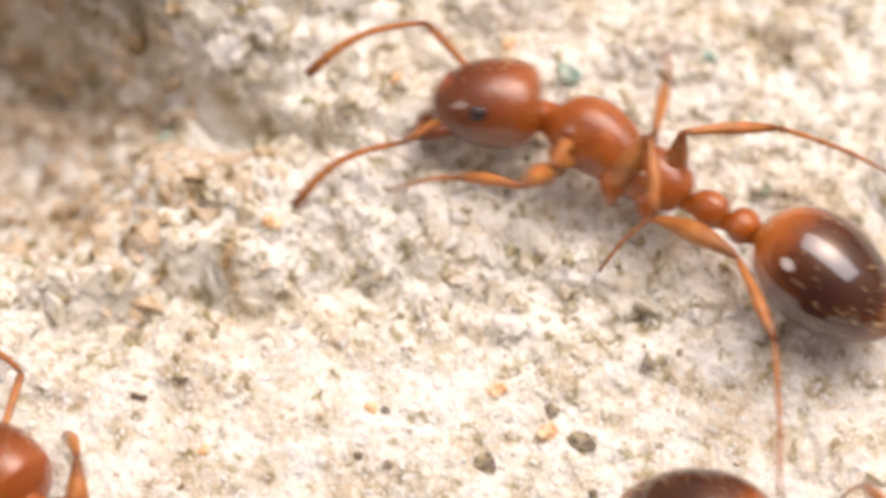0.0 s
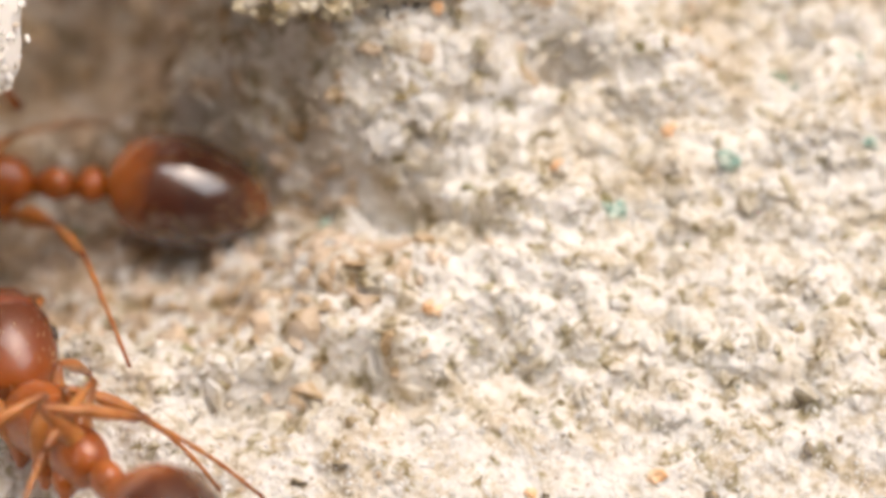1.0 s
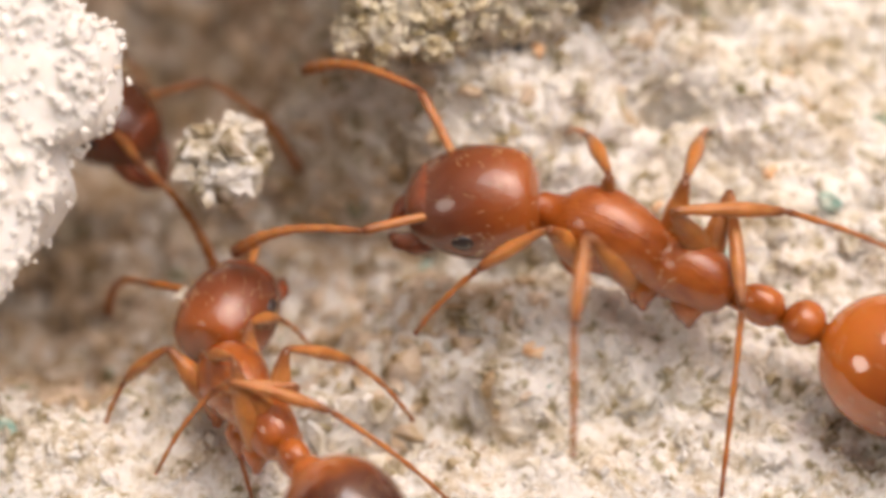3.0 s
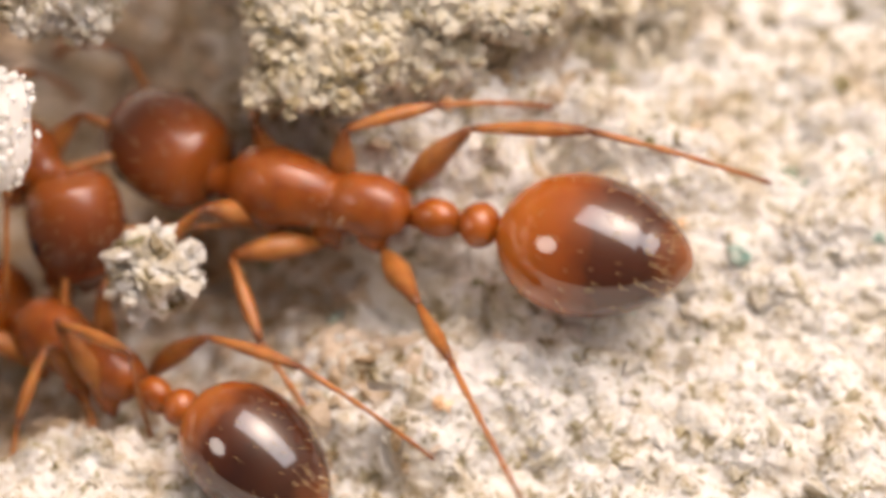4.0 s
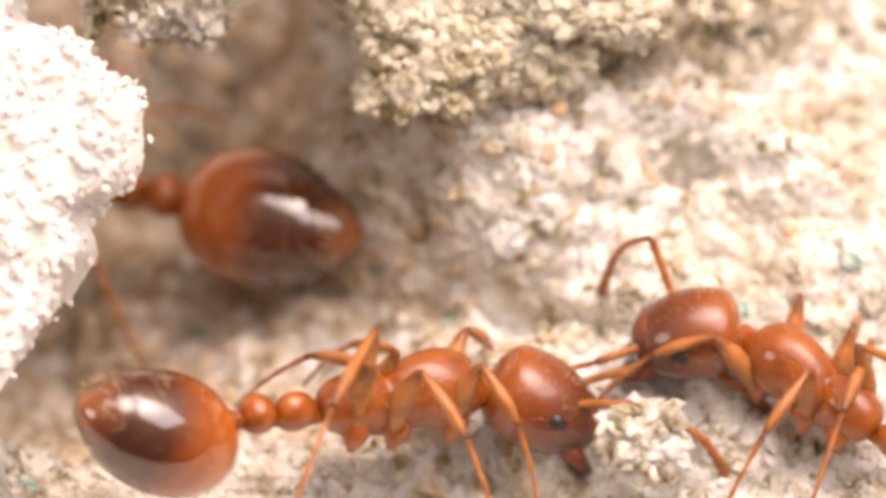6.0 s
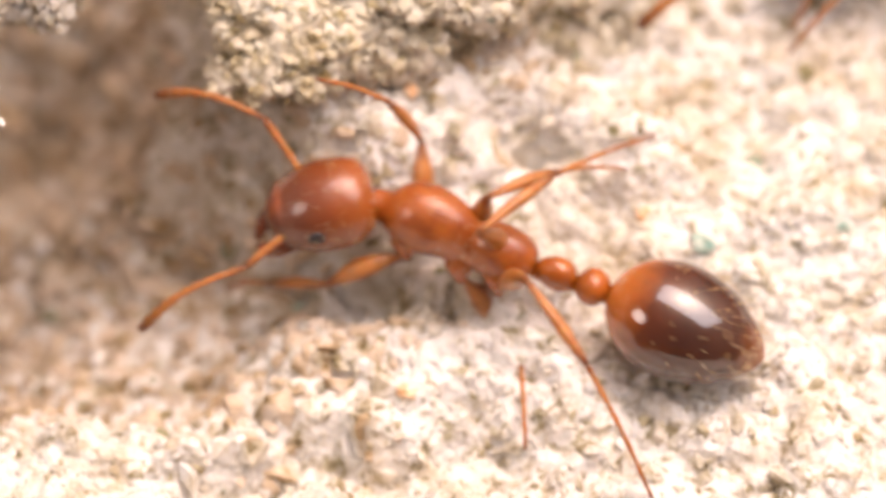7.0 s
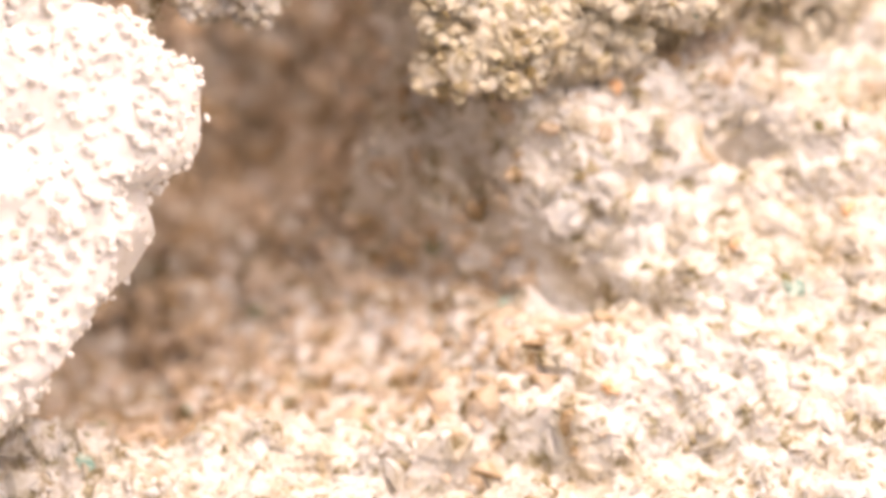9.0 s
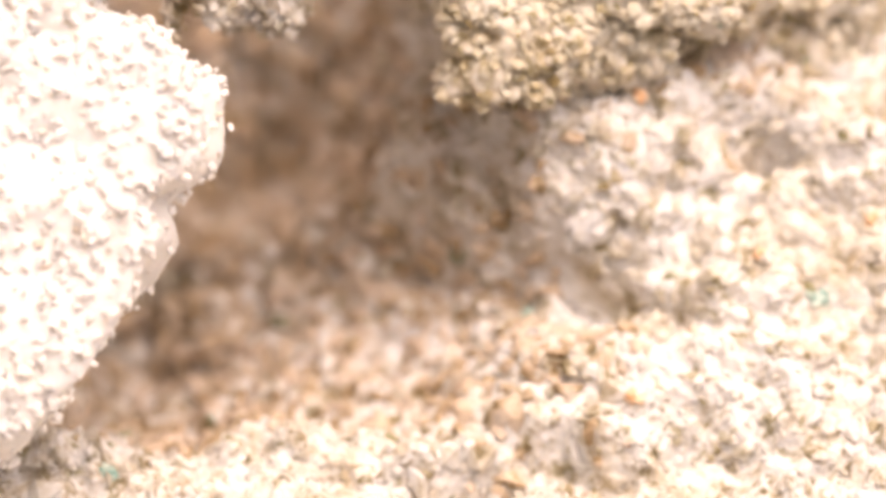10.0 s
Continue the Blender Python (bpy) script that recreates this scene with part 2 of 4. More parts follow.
def ground_base(x, y):
    """Height of the ground in mm, without its small lumps."""
    x, y = np.asarray(x, float), np.asarray(y, float)
    wob = 0.22 * value_noise(x * 1.3 + 3, y * 1.3, 18) + 0.10 * value_noise(x * 3.7, y * 3.7, 19)
    # the pocket: a steep rim under the ledge, a long soft ramp towards the sunlit sand, a low brow in front
    rim = np.maximum(-0.60 * (x - 0.12) - 0.80 * (y - 0.52), -1.45 - x) + wob
    ramp_in = -0.48 * (x - 0.55) + 0.876 * (y + 0.10) + 2.0 * wob
    brow = (1.15 * y + 0.98 + 0.45 * value_noise(x * 1.9, y * 0.5, 26) + 0.2 * value_noise(x * 4.7, y, 27)) * 2.0
    d = np.minimum(np.minimum(rim * 3.2, ramp_in), brow)
    z = -(0.95 * smooth(-0.2, 1.6, d) + 0.45 * smooth(0.9, 3.2, d))
    z = z - 0.8 * np.exp(-(((x + 3.8) / 1.1) ** 2 + ((y - 0.8) / 1.17) ** 2) ** 1.5)
    z = z - 1.7 * np.exp(-(((x + 2.9 + wob) / 1.25) ** 2 + ((y - 2.75 - wob) / 0.95) ** 2))
    # the shoulder that carries the ledge, and the hump of sand before it
    z = z + 0.62 * smooth(0.12, -0.30, rim) * np.exp(-((x + 0.1) / 1.35) ** 2 - ((y - 1.80) / 0.85) ** 2)
    z = z - 0.42 * np.exp(-((x + 0.75) / 0.8) ** 2 - ((y + 1.09 + 0.35 * value_noise(x * 2.1, y, 28)) / 0.28) ** 2)
    z = z + 0.22 * np.exp(-((x - 0.55) / 0.9) ** 2 - ((y + 0.15) / 0.5) ** 2)
    # a brown hollow in the shoulder and the pale knob beside it
    z = z - 0.55 * np.exp(-((x - 1.05) / 0.28) ** 2 - ((y - 1.40) / 0.17) ** 2) + 0.30 * np.exp(-((x - 1.75) / 0.35) ** 2 - ((y - 1.42) / 0.3) ** 2)
    return z


def knobs(x, y, seed):
    """Rounded, fused crumbs with creases between them, 0 to about 0.7."""
    xi, yi = np.floor(x), np.floor(y)
    best = np.full(np.shape(x), 9.0)
    for i in (-1, 0, 1):
        for j in (-1, 0, 1):
            a, b = xi + i, yi + j
            jx = 0.5 + 0.9 * value_noise(a, b, seed)
            jy = 0.5 + 0.9 * value_noise(a, b, seed + 1)
            r = 0.75 + 0.5 * value_noise(a, b, seed + 2)
            best = np.minimum(best, ((a + jx - x) ** 2 + (b + jy - y) ** 2) / r ** 2)
    return np.sqrt(np.clip(0.55 - best, 0, 1))


def ground_height(x, y):
    near = 1 - smooth(9, 16, np.hypot(x, y))
    flat = 0.35 + 0.65 * smooth(-1.9, -1.0, y)
    z = ground_base(x, y)
    z = z + flat * (0.24 * value_noise(x * 1.1, y * 1.1, 1) + 0.24 * value_noise(x * 2.3, y * 2.3, 2) + 0.14 * value_noise(x * 5.1, y * 5.1, 3) + 0.05 * value_noise(x * 9.7, y * 9.7, 4) + 0.02 * value_noise(x * 19.3, y * 19.3, 5)) * near
    wx, wy = x + 0.12 * value_noise(x * 4, y * 4, 15), y + 0.12 * value_noise(x * 4, y * 4, 16)
    deep = 1 + 1.3 * smooth(1.2, 2.6, -ground_base(x, y))
    z = z + flat * near * deep * (0.15 * knobs(wx * 1.9, wy * 1.9, 20) + 0.09 * knobs(wx * 5.3, wy * 5.3, 30))
    return z


def mesh_from(name, verts, faces, mat, shade=True):
    me = bpy.data.meshes.new(name)
    me.from_pydata((np.asarray(verts) * S).tolist(), [], faces if isinstance(faces, list) else faces.tolist())
    me.materials.append(mat)
    if shade:
        me.polygons.foreach_set("use_smooth", [True] * len(me.polygons))
    me.update()
    return me


def axis_steps():
    fine = np.concatenate([np.arange(-7.5, -5.0, 0.1), np.arange(-5.0, 5.0, 0.035), np.arange(5.0, 7.5001, 0.1)])
    out = [8, 9, 10.5, 13, 17, 23, 32, 45, 70, 110, 180, 300, 600, 1200, 2500, 5000, 10000, 20000]
    return np.concatenate([-np.array(out[::-1]), fine, out])


def build_ground():
    ax = axis_steps()
    X, Y = np.meshgrid(ax, ax, indexing="ij")
    Z = ground_height(X, Y)
    n = len(ax)
    idx = np.arange(n * n).reshape(n, n)
    f = np.stack([idx[:-1, :-1], idx[1:, :-1], idx[1:, 1:], idx[:-1, 1:]], -1).reshape(-1, 4)
    g = new("ground", mesh_from("ground", np.stack([X, Y, Z], -1).reshape(-1, 3), f, SOIL))
    tagged(g, "pale sandy soil sloping into a shaded nest hole", "ground", kind="structure")


RNG = np.random.default_rng(7)


def grain_shapes(count, level):
    bm = bmesh.new()
    bmesh.ops.create_icosphere(bm, subdivisions=level, radius=0.5)
    v = np.array([p.co[:] for p in bm.verts])
    f = np.array([[q.index for q in p.verts] for p in bm.faces])
    bm.free()
    out = []
    for _ in range(count):
        w = v.copy()
        for _ in range(7):                       # cut facets, as on broken quartz
            nrm = RNG.normal(size=3)
            nrm /= np.linalg.norm(nrm)
            over = np.maximum(w @ nrm - RNG.uniform(0.20, 0.44), 0)
            w -= np.outer(over * 0.9, nrm)
        w *= RNG.uniform(0.55, 1.45, 3)
        out.append(w * RNG.uniform(0.74, 1.3, (len(w), 1)) + RNG.normal(scale=0.02, size=w.shape))
    return out, f


SHAPES = {k: grain_shapes(40, k) for k in (1, 2)}


def grains(name, points, sizes, label, level=2, parent=None, mat=None):
    """Loose grains at the points, joined into one mesh."""
    shapes, f = SHAPES[level]
    n, nv = len(points), len(shapes[0])
    q = RNG.normal(size=(n, 4))
    q /= np.linalg.norm(q, axis=1)[:, None]
    a, b, c, d = q.T
    R = np.stack([1 - 2 * (c * c + d * d), 2 * (b * c - a * d), 2 * (b * d + a * c), 2 * (b * c + a * d), 1 - 2 * (b * b + d * d), 2 * (c * d - a * b),
                  2 * (b * d - a * c), 2 * (c * d + a * b), 1 - 2 * (b * b + c * c)], -1).reshape(n, 3, 3)
    base = np.array(shapes)[RNG.integers(0, len(shapes), n)]
    V = np.einsum("nij,nvj->nvi", R, base) * np.asarray(sizes)[:, None, None] + np.asarray(points)[:, None, :]
    F = (f[None] + (np.arange(n) * nv)[:, None, None]).reshape(-1, 3)
    me = bpy.data.meshes.new(name)
    V = (V.reshape(-1, 3) * S).astype(np.float32)
    me.vertices.add(len(V))
    me.vertices.foreach_set("co", V.ravel())
    me.loops.add(F.size)
    me.loops.foreach_set("vertex_index", F.ravel().astype(np.int32))
    me.polygons.add(len(F))
    me.polygons.foreach_set("loop_start", np.arange(0, F.size, 3, dtype=np.int32))
    me.polygons.foreach_set("use_smooth", np.zeros(len(F), dtype=bool))
    me.materials.append(mat or GRAIN)
    me.update(calc_edges=True)
    ob = new(name, me)
    ob.parent = parent
    return tagged(ob, label, "" if parent else "sand", kind="stuff")


def scatter_ground():
    pts, size, brown, white = [], [], [], []
    # coarse and middling grains on the slope, fine white meal on the flat before it
    for step, lo, hi, x0, x1, y0, y1, share, fine in ((0.078, 0.07, 0.16, -4.8, 4.8, -3.3, 5.0, 0.95, 0), (0.17, 0.17, 0.34, -4.8, 4.8, -3.3, 5.0, 0.55, 0),
                                                     (0.036, 0.03, 0.085, -4.8, 4.8, -3.3, -0.75, 0.95, 1)):
        gx, gy = np.meshgrid(np.arange(x0, x1, step), np.arange(y0, y1, step))
        x = (gx + RNG.uniform(-0.5, 0.5, gx.shape) * step).ravel()
        y = (gy + RNG.uniform(-0.5, 0.5, gy.shape) * step).ravel()
        brown_shade = 0.85 * smooth(0.12, 1.1, -ground_base(x, y) + 0.5 * value_noise(x * 2.1, y * 2.1, 14))           # brown crumbs line the hole, their colour deepening its shade
        patchy = 0.5 + 1.6 * value_noise(x * 2.7 + 5, y * 2.7, 44)                                               # and lie in patches on its ramp, part soil colour, part painted shade
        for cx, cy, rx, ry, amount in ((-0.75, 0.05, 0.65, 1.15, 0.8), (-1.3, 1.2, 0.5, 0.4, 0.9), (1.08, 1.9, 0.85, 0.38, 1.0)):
            brown_shade = np.maximum(brown_shade, amount * patchy * np.exp(-((x - cx) / rx) ** 2 - ((y - cy) / ry) ** 2))
        meal = smooth(-1.1, -1.7, y + 0.25 * value_noise(x * 1.3, y * 1.3, 12))
        keep = RNG.random(len(x)) < share * (meal if fine else 1 - 0.85 * meal)
        x, y = x[keep], y[keep]
        s = RNG.uniform(lo, hi, len(x))
        z = ground_height(x, y) + s * RNG.uniform(-0.52, -0.22, len(x))
        pts.append(np.stack([x, y, z], -1))
        size.append(s)
        brown.append(RNG.random(len(x)) < brown_shade[keep])
        white.append(np.full(len(x), bool(fine)) & ~brown[-1])
    pts, size, brown, white = np.concatenate(pts), np.concatenate(size), np.concatenate(brown), np.concatenate(white)
    grains("soil_crumbs", pts[brown], np.minimum(size[brown] * 1.4, 0.30), "brown soil crumbs lining the nest hole, darkened for its shade", 1, None, BROWN_SHADE_GRAIN)
    grains("sand_meal", pts[white], size[white], "fine white sand meal on the flat before the slope", 1, None, MEAL_GRAIN)
    brown = brown | white
    grains("sand_grains", pts[~brown], size[~brown], "cream and white sand grains with odd orange and green specks", 1)


def at_picture(px, py, w=0.0):
    """A place in mm from the panorama's units and the height w over the picture plane, towards the eye."""
    u, v = (px - MID[0]) / PX, -(py - MID[1]) / PX
    k = (DIST - w) / DIST
    return RIGHT * (u * k) + UP * (v * k) + BACK * w


def on_ground(px, py, over=0.0):
    """Where the ray through a panorama point meets the ground, raised by over mm."""
    w = 0.0
    for _ in range(60):
        p = at_picture(px, py, w)
        w -= 0.5 * (p.z - float(ground_base(p.x, p.y)) - over)
    return at_picture(px, py, w)


def noise3(p, seed):
    """Smooth noise on a cubic lattice, for an array of points."""
    i = np.floor(p).astype(np.int64)
    f = p - i
    f = f * f * (3 - 2 * f)
    out = np.zeros(len(p))
    for a in (0, 1):
        for b in (0, 1):
            for c in (0, 1):
                k = ((i[:, 0] + a) * 374761393 + (i[:, 1] + b) * 668265263 + (i[:, 2] + c) * 1103515245 + seed * 974711) & 0x7FFFFFFF
                k = ((k ^ (k >> 13)) * 1274126177) & 0x7FFFFFFF
                w = (f[:, 0] if a else 1 - f[:, 0]) * (f[:, 1] if b else 1 - f[:, 1]) * (f[:, 2] if c else 1 - f[:, 2])
                out += w * (((k ^ (k >> 16)) & 0xFFFF) / 65535.0)
    return out - 0.5


def lump(name, label, centre, radii, seed, rough=0.16, grain=(0.07, 0.15), count=4000, cuts=(), proud=(-0.48, -0.08), cement=None, cover=None, bumpy=1.0, flat=0.0):
    """A clod of cemented sand: an uneven core in picture axes, covered with grains."""
    bm = bmesh.new()
    bmesh.ops.create_icosphere(bm, subdivisions=6, radius=1.0)
    v = np.array([p.co[:] for p in bm.verts])
    f = [[q.index for q in p.verts] for p in bm.faces]
    bm.free()
    ang = np.arctan2(v[:, 1], v[:, 0])
    k = 1 + rough * (value_noise(v[:, 0] * 2.2 + 9, v[:, 1] * 2.2 + v[:, 2] * 1.7, seed) * 1.3 + value_noise(v[:, 0] * 5 - v[:, 2] * 4, v[:, 1] * 5, seed + 1) * 0.9)
    for a0, width, amount in cuts:               # bays and noses of the outline: direction, width, depth
        k = k + amount * np.exp(-((np.angle(np.exp(1j * (ang - radians(a0))))) / radians(width)) ** 2)
    w = v * k[:, None] * np.array(radii)
    if flat:                                     # a clod worn level towards the eye
        w[:, 2] = flat * np.tanh(w[:, 2] / flat)
    crumb = 0.0                                  # crumbs and pores, in mm whatever the clod's size
    for scale, depth in ((2.3, 0.34), (5.1, 0.20), (10.7, 0.10), (19.0, 0.045)):
        n3 = noise3(w * scale, seed + int(scale))
        crumb = crumb + depth * bumpy * (n3 - 0.8 * np.maximum(-n3 - 0.12, 0) * 2)
    w = w + v * crumb[:, None]
    axes = np.array([RIGHT[:], UP[:], BACK[:]])
    P = w @ axes + np.array(centre[:])
    core = new(name, mesh_from(name, P, f, cement or CEMENT))
    tagged(core, label, "clod")
    pick = RNG.permutation(len(P))[:count]
    s = RNG.uniform(*grain, len(pick))
    nrm = w[pick] / np.linalg.norm(w[pick], axis=1)[:, None] @ axes
    pts = P[pick] + nrm * (s * RNG.uniform(*proud, len(pick)))[:, None] + RNG.normal(scale=0.035, size=(len(pick), 3))
    grains("grain_cover", pts, s, "", 1, core, cover)
    return core


build_ground()
scatter_ground()
lump("sandstone_clod", "clod of cemented sand beside the nest hole, whitened for its glare", at_picture(-260, 135, 1.3), (2.33, 2.80, 3.0), 21, 0.13, (0.05, 0.11), count=14000, proud=(-0.55, -0.40), cement=GLARE_WHITE_CEMENT, cover=GLARE_WHITE_GRAIN, bumpy=0.35, flat=0.5,
     cuts=((17, 10, -0.40), (6, 3, -0.03), (-13, 6, -0.02), (-18.5, 3.5, -0.10), (-27, 8, -0.09), (-42, 11, -0.07)))
lump("sandstone_clod", "small crumbly sand clod hanging over the nest hole", at_picture(405, -88, 0.2), (0.50, 0.46, 0.4), 31, 0.2, count=1500, bumpy=0.7)
lump("sandstone_clod", "thin sliver of sand hanging over the nest hole", at_picture(262, 4, 0.25), (0.07, 0.20, 0.08), 33, 0.2, (0.04, 0.08), count=120, bumpy=0.25)
# the ledge and the clods on its end: panorama point, height, half sizes
LEDGE = ((1020, -190, -0.30, 1.28, 1.30, 1.25), (858, 52, -0.02, 0.60, 0.50, 0.65))
lump("sandstone_ledge", "tan lumpy sand ledge overhanging the nest hole", at_picture(*LEDGE[0][:3]), LEDGE[0][3:], 41, 0.16, (0.05, 0.17), count=14000, proud=(-0.5, -0.40), cover=TAN_GRAIN, flat=0.55)
lump("sandstone_clod", "tan crumbly sand clod at the end of the ledge", at_picture(*LEDGE[1][:3]), LEDGE[1][3:], 51, 0.22, (0.05, 0.16), count=2800, proud=(-0.5, -0.40), cover=TAN_GRAIN, flat=0.40, cuts=((215, 28, -0.14),))
# Added clod, out of view, that only blocks light from the nest hole.
lump("sandstone_clod", "unseen sand clod added above the view to shade the nest hole", at_picture(630, -420, 0.9), (1.0, 0.95, 0.6), 71, 0.14, (0.05, 0.20), count=9000, proud=(-0.5, -0.28), cover=TAN_GRAIN)
lump("sandstone_clod", "pitted pale sand clod beside the ledge", at_picture(1400, -110, -1.10), (0.72, 0.75, 0.7), 57, 0.28, (0.05, 0.18), count=3000, proud=(-0.5, -0.40), cover=TAN_GRAIN, flat=0.5)


def pebble(px, py, size, mat, label, flat=1.0):
    """One coloured grain on the ground, at a panorama point."""
    shapes, f = SHAPES[2]
    v = shapes[int(px) % len(shapes)] * size * np.array((1.3, 0.9, flat))
    p = on_ground(px, py, 0.0)
    lift = float(ground_height(p.x, p.y)) + size * 0.12
    ob = new("pebble", mesh_from("pebble", v, f, mat, False))
    ob.matrix_world = pose(p.x * S, p.y * S, lift * S, 0, 0, (px * 37) % 180)
    tagged(ob, label, "pebble", "coloured grains in the sand")


def mineral(name, a, b, rough=0.4):
    m, t, bs = material(name)
    n = node(t, "ShaderNodeTexNoise", Scale=16.0, Detail=3.0)
    t.links.new(mm_coords(t), n.inputs["Vector"])
    r = ramp(t, [(0.38, a), (0.62, b)])
    t.links.new(n.outputs["Fac"], r.inputs[0])
    t.links.new(r.outputs[0], bs.inputs["Base Color"])
    bs.inputs["Roughness"].default_value = rough
    return m


BLACK = mineral("dark_mineral", (0.055, 0.040, 0.026), (0.36, 0.30, 0.20))
ORANGE = mineral("orange_mineral", (0.72, 0.40, 0.19), (0.82, 0.63, 0.43))
TEAL = mineral("teal_mineral", (0.14, 0.30, 0.25), (0.58, 0.66, 0.58))
for px, py, size in ((919, 980, 0.15), (1629, 1085, 0.20), (1454, 1115, 0.20), (1574, 1025, 0.14), (1284, 1025, 0.12), (589, 1100, 0.10), (654, 1160, 0.10),
                     (1744, 950, 0.17), (510, 832, 0.15), (846, 1000, 0.11), (1235, 1108, 0.09), (1288, 1122, 0.10), (210, 772, 0.10), (1650, 1175, 0.10)):
    pebble(px, py, size * 0.75, BLACK, "dark brown mineral grain lying on pale sand", 0.6)
for px, py, size in ((1482, 990, 0.15), (1570, 1065, 0.13), (1500, 395, 0.14), (1300, 452, 0.12), (1080, 692, 0.13), (579, 1170, 0.11), (1254, 1020, 0.09), (1092, 155, 0.10), (960, 1100, 0.08), (960, 125, 0.10)):
    pebble(px, py, size, ORANGE, "orange mineral grain lying on pale sand", 0.8)
for px, py, size in ((1410, 520, 0.15), (1609, 445, 0.13), (145, 830, 0.10), (1395, 518, 0.10), (892, 560, 0.10), (1855, 415, 0.12)):
    pebble(px, py, size, TEAL, "teal green mineral grain lying on pale sand", 0.8)


# ---- ants ----
def part(name, bm, mat, parent, label=""):
    me = bpy.data.meshes.new(name)
    for p in bm.verts:
        p.co *= S
    bm.to_mesh(me)
    bm.free()
    me.materials.append(mat)
    me.polygons.foreach_set("use_smooth", [True] * len(me.polygons))
    ob = new(name, me)
    ob.parent = parent
    return tagged(ob, label)


def tube(rings, sides=14, bm=None, cap=True):
    """A body of rings: (x, y, z, half width, half height) along roughly x."""
    bm = bm or bmesh.new()
    loops = []
    P = [Vector(r[:3]) for r in rings]
    for i, (x, y, z, hw, hh) in enumerate(rings):
        d = (P[min(i + 1, len(P) - 1)] - P[max(i - 1, 0)]).normalized()
        side = Vector((0, 0, 1)).cross(d)
        side = side.normalized() if side.length > 1e-4 else Vector((0, 1, 0))
        up = d.cross(side).normalized()
        loops.append([bm.verts.new(P[i] + side * (hw * math.cos(a)) + up * (hh * math.sin(a))) for a in (2 * math.pi * k / sides for k in range(sides))])
    for a, b in zip(loops, loops[1:]):
        for k in range(sides):
            bm.faces.new((a[k], a[(k + 1) % sides], b[(k + 1) % sides], b[k]))
    if cap:
        bm.faces.new(loops[0][::-1])
        bm.faces.new(loops[-1])
    return bm


def profile(stations, sides=20, bm=None):
    """Rings from (x, half width, half height, z), dense enough to be round."""
    xs = [s[0] for s in stations]
    n = 26
    rows = []
    for i in range(n):
        f = 0.5 - 0.5 * math.cos(math.pi * i / (n - 1))
        x = xs[0] + (xs[-1] - xs[0]) * f
        hw, hh, z = lerp_rows(sorted(stations), x)
        rows.append((x, 0, z, max(hw, 0.004), max(hh, 0.004)))
    return tube(rows, sides, bm)


def egg(length, width, height, x0=0.0, z0=0.0, blunt=0.5, sides=28, bm=None, steps=()):
    """A rounded body along x, its widest place at blunt of its length from the back."""
    rows, n = [], 30 if not steps else 64
    for i in range(n):
        a = math.pi * (0.015 + 0.97 * i / (n - 1))
        f = 0.5 - 0.5 * math.cos(a)
        g = f ** (math.log(0.5) / math.log(blunt))
        r = 2 * math.sqrt(max(g * (1 - g), 0))
        for at in steps:                          # the rear edge of a plate stands a little over the next
            r *= 1 - 0.035 * max(0.0, 1 - max(at - f, 0.0) / 0.10) * (f < at)
        rows.append((x0 - length / 2 + length * f, 0, z0, width / 2 * r, height / 2 * r))
    return tube(rows, sides, bm)


def hairs(ob_parent, name, surface, count, length, lean, seed):
    """Fine upright bristles on a part: surface gives a point and a normal from two numbers."""
    rng = random.Random(seed)
    bm = bmesh.new()
    for _ in range(count):
        p, nrm = surface(rng.random(), rng.random())
        d = (nrm + Vector(lean) + Vector((rng.gauss(0, .25), rng.gauss(0, .25), rng.gauss(0, .25)))).normalized()
        ln = length * rng.uniform(0.6, 1.3)
        side = d.orthogonal().normalized()
        other = d.cross(side)
        base = [bm.verts.new(p + (side * math.cos(a) + other * math.sin(a)) * 0.0032) for a in (0, 2.09, 4.19)]
        tip = bm.verts.new(p + d * ln)
        for k in range(3):
            bm.faces.new((base[k], base[(k + 1) % 3], tip))
    return part(name, bm, HAIR, ob_parent)


def egg_surface(length, width, height, blunt, top=True):
    def fn(a, b):
        f = 0.08 + 0.84 * a
        g = f ** (math.log(0.5) / math.log(blunt))
        r = 2 * math.sqrt(max(g * (1 - g), 0))
        th = math.pi * b if top else 2 * math.pi * b
        p = Vector((-length / 2 + length * f, width / 2 * r * math.cos(th), height / 2 * r * math.sin(th)))
        nrm = Vector((p.x / (length / 2) ** 2, p.y / (width / 2) ** 2, p.z / (height / 2) ** 2)).normalized()
        return p, nrm
    return fn


HIPS = [(0.42, 0.17, -0.25), (-0.08, 0.19, -0.25), (-0.42, 0.18, -0.24)]
LEG_BONES = [(0.74, 0.56, 0.78), (0.76, 0.66, 0.92), (0.95, 0.86, 1.30)]
STANCE = [(1.15, 0.95), (0.10, 1.35), (-1.15, 1.15)]
HEAD_AT, SCAPE_AT = Vector((0.86, 0, 0.10)), (0.47, 0.11, 0.08)


def limb(name, length, r0, r1, r2, swell, mat, parent, nodes=0, bend=0.02):
    """A leg piece along +x from its joint: slim ends, thicker at swell of its length."""
    n = 46 if nodes else 18
    rows = []
    for i in range(n):
        f = i / (n - 1)
        if f < swell:
            k = f / swell
            r = r0 + (r1 - r0) * (k * k * (3 - 2 * k))
        else:
            k = (f - swell) / (1 - swell)
            r = r1 + (r2 - r1) * (k * k * (3 - 2 * k))
        if nodes:
            r *= 1 + 0.13 * math.cos(2 * math.pi * nodes * f)
        if i in (0, n - 1):
            r *= 0.6
        rows.append((length * f, 0, bend * math.sin(math.pi * f), r, r))
    return part(name, tube(rows, 10), mat, parent)


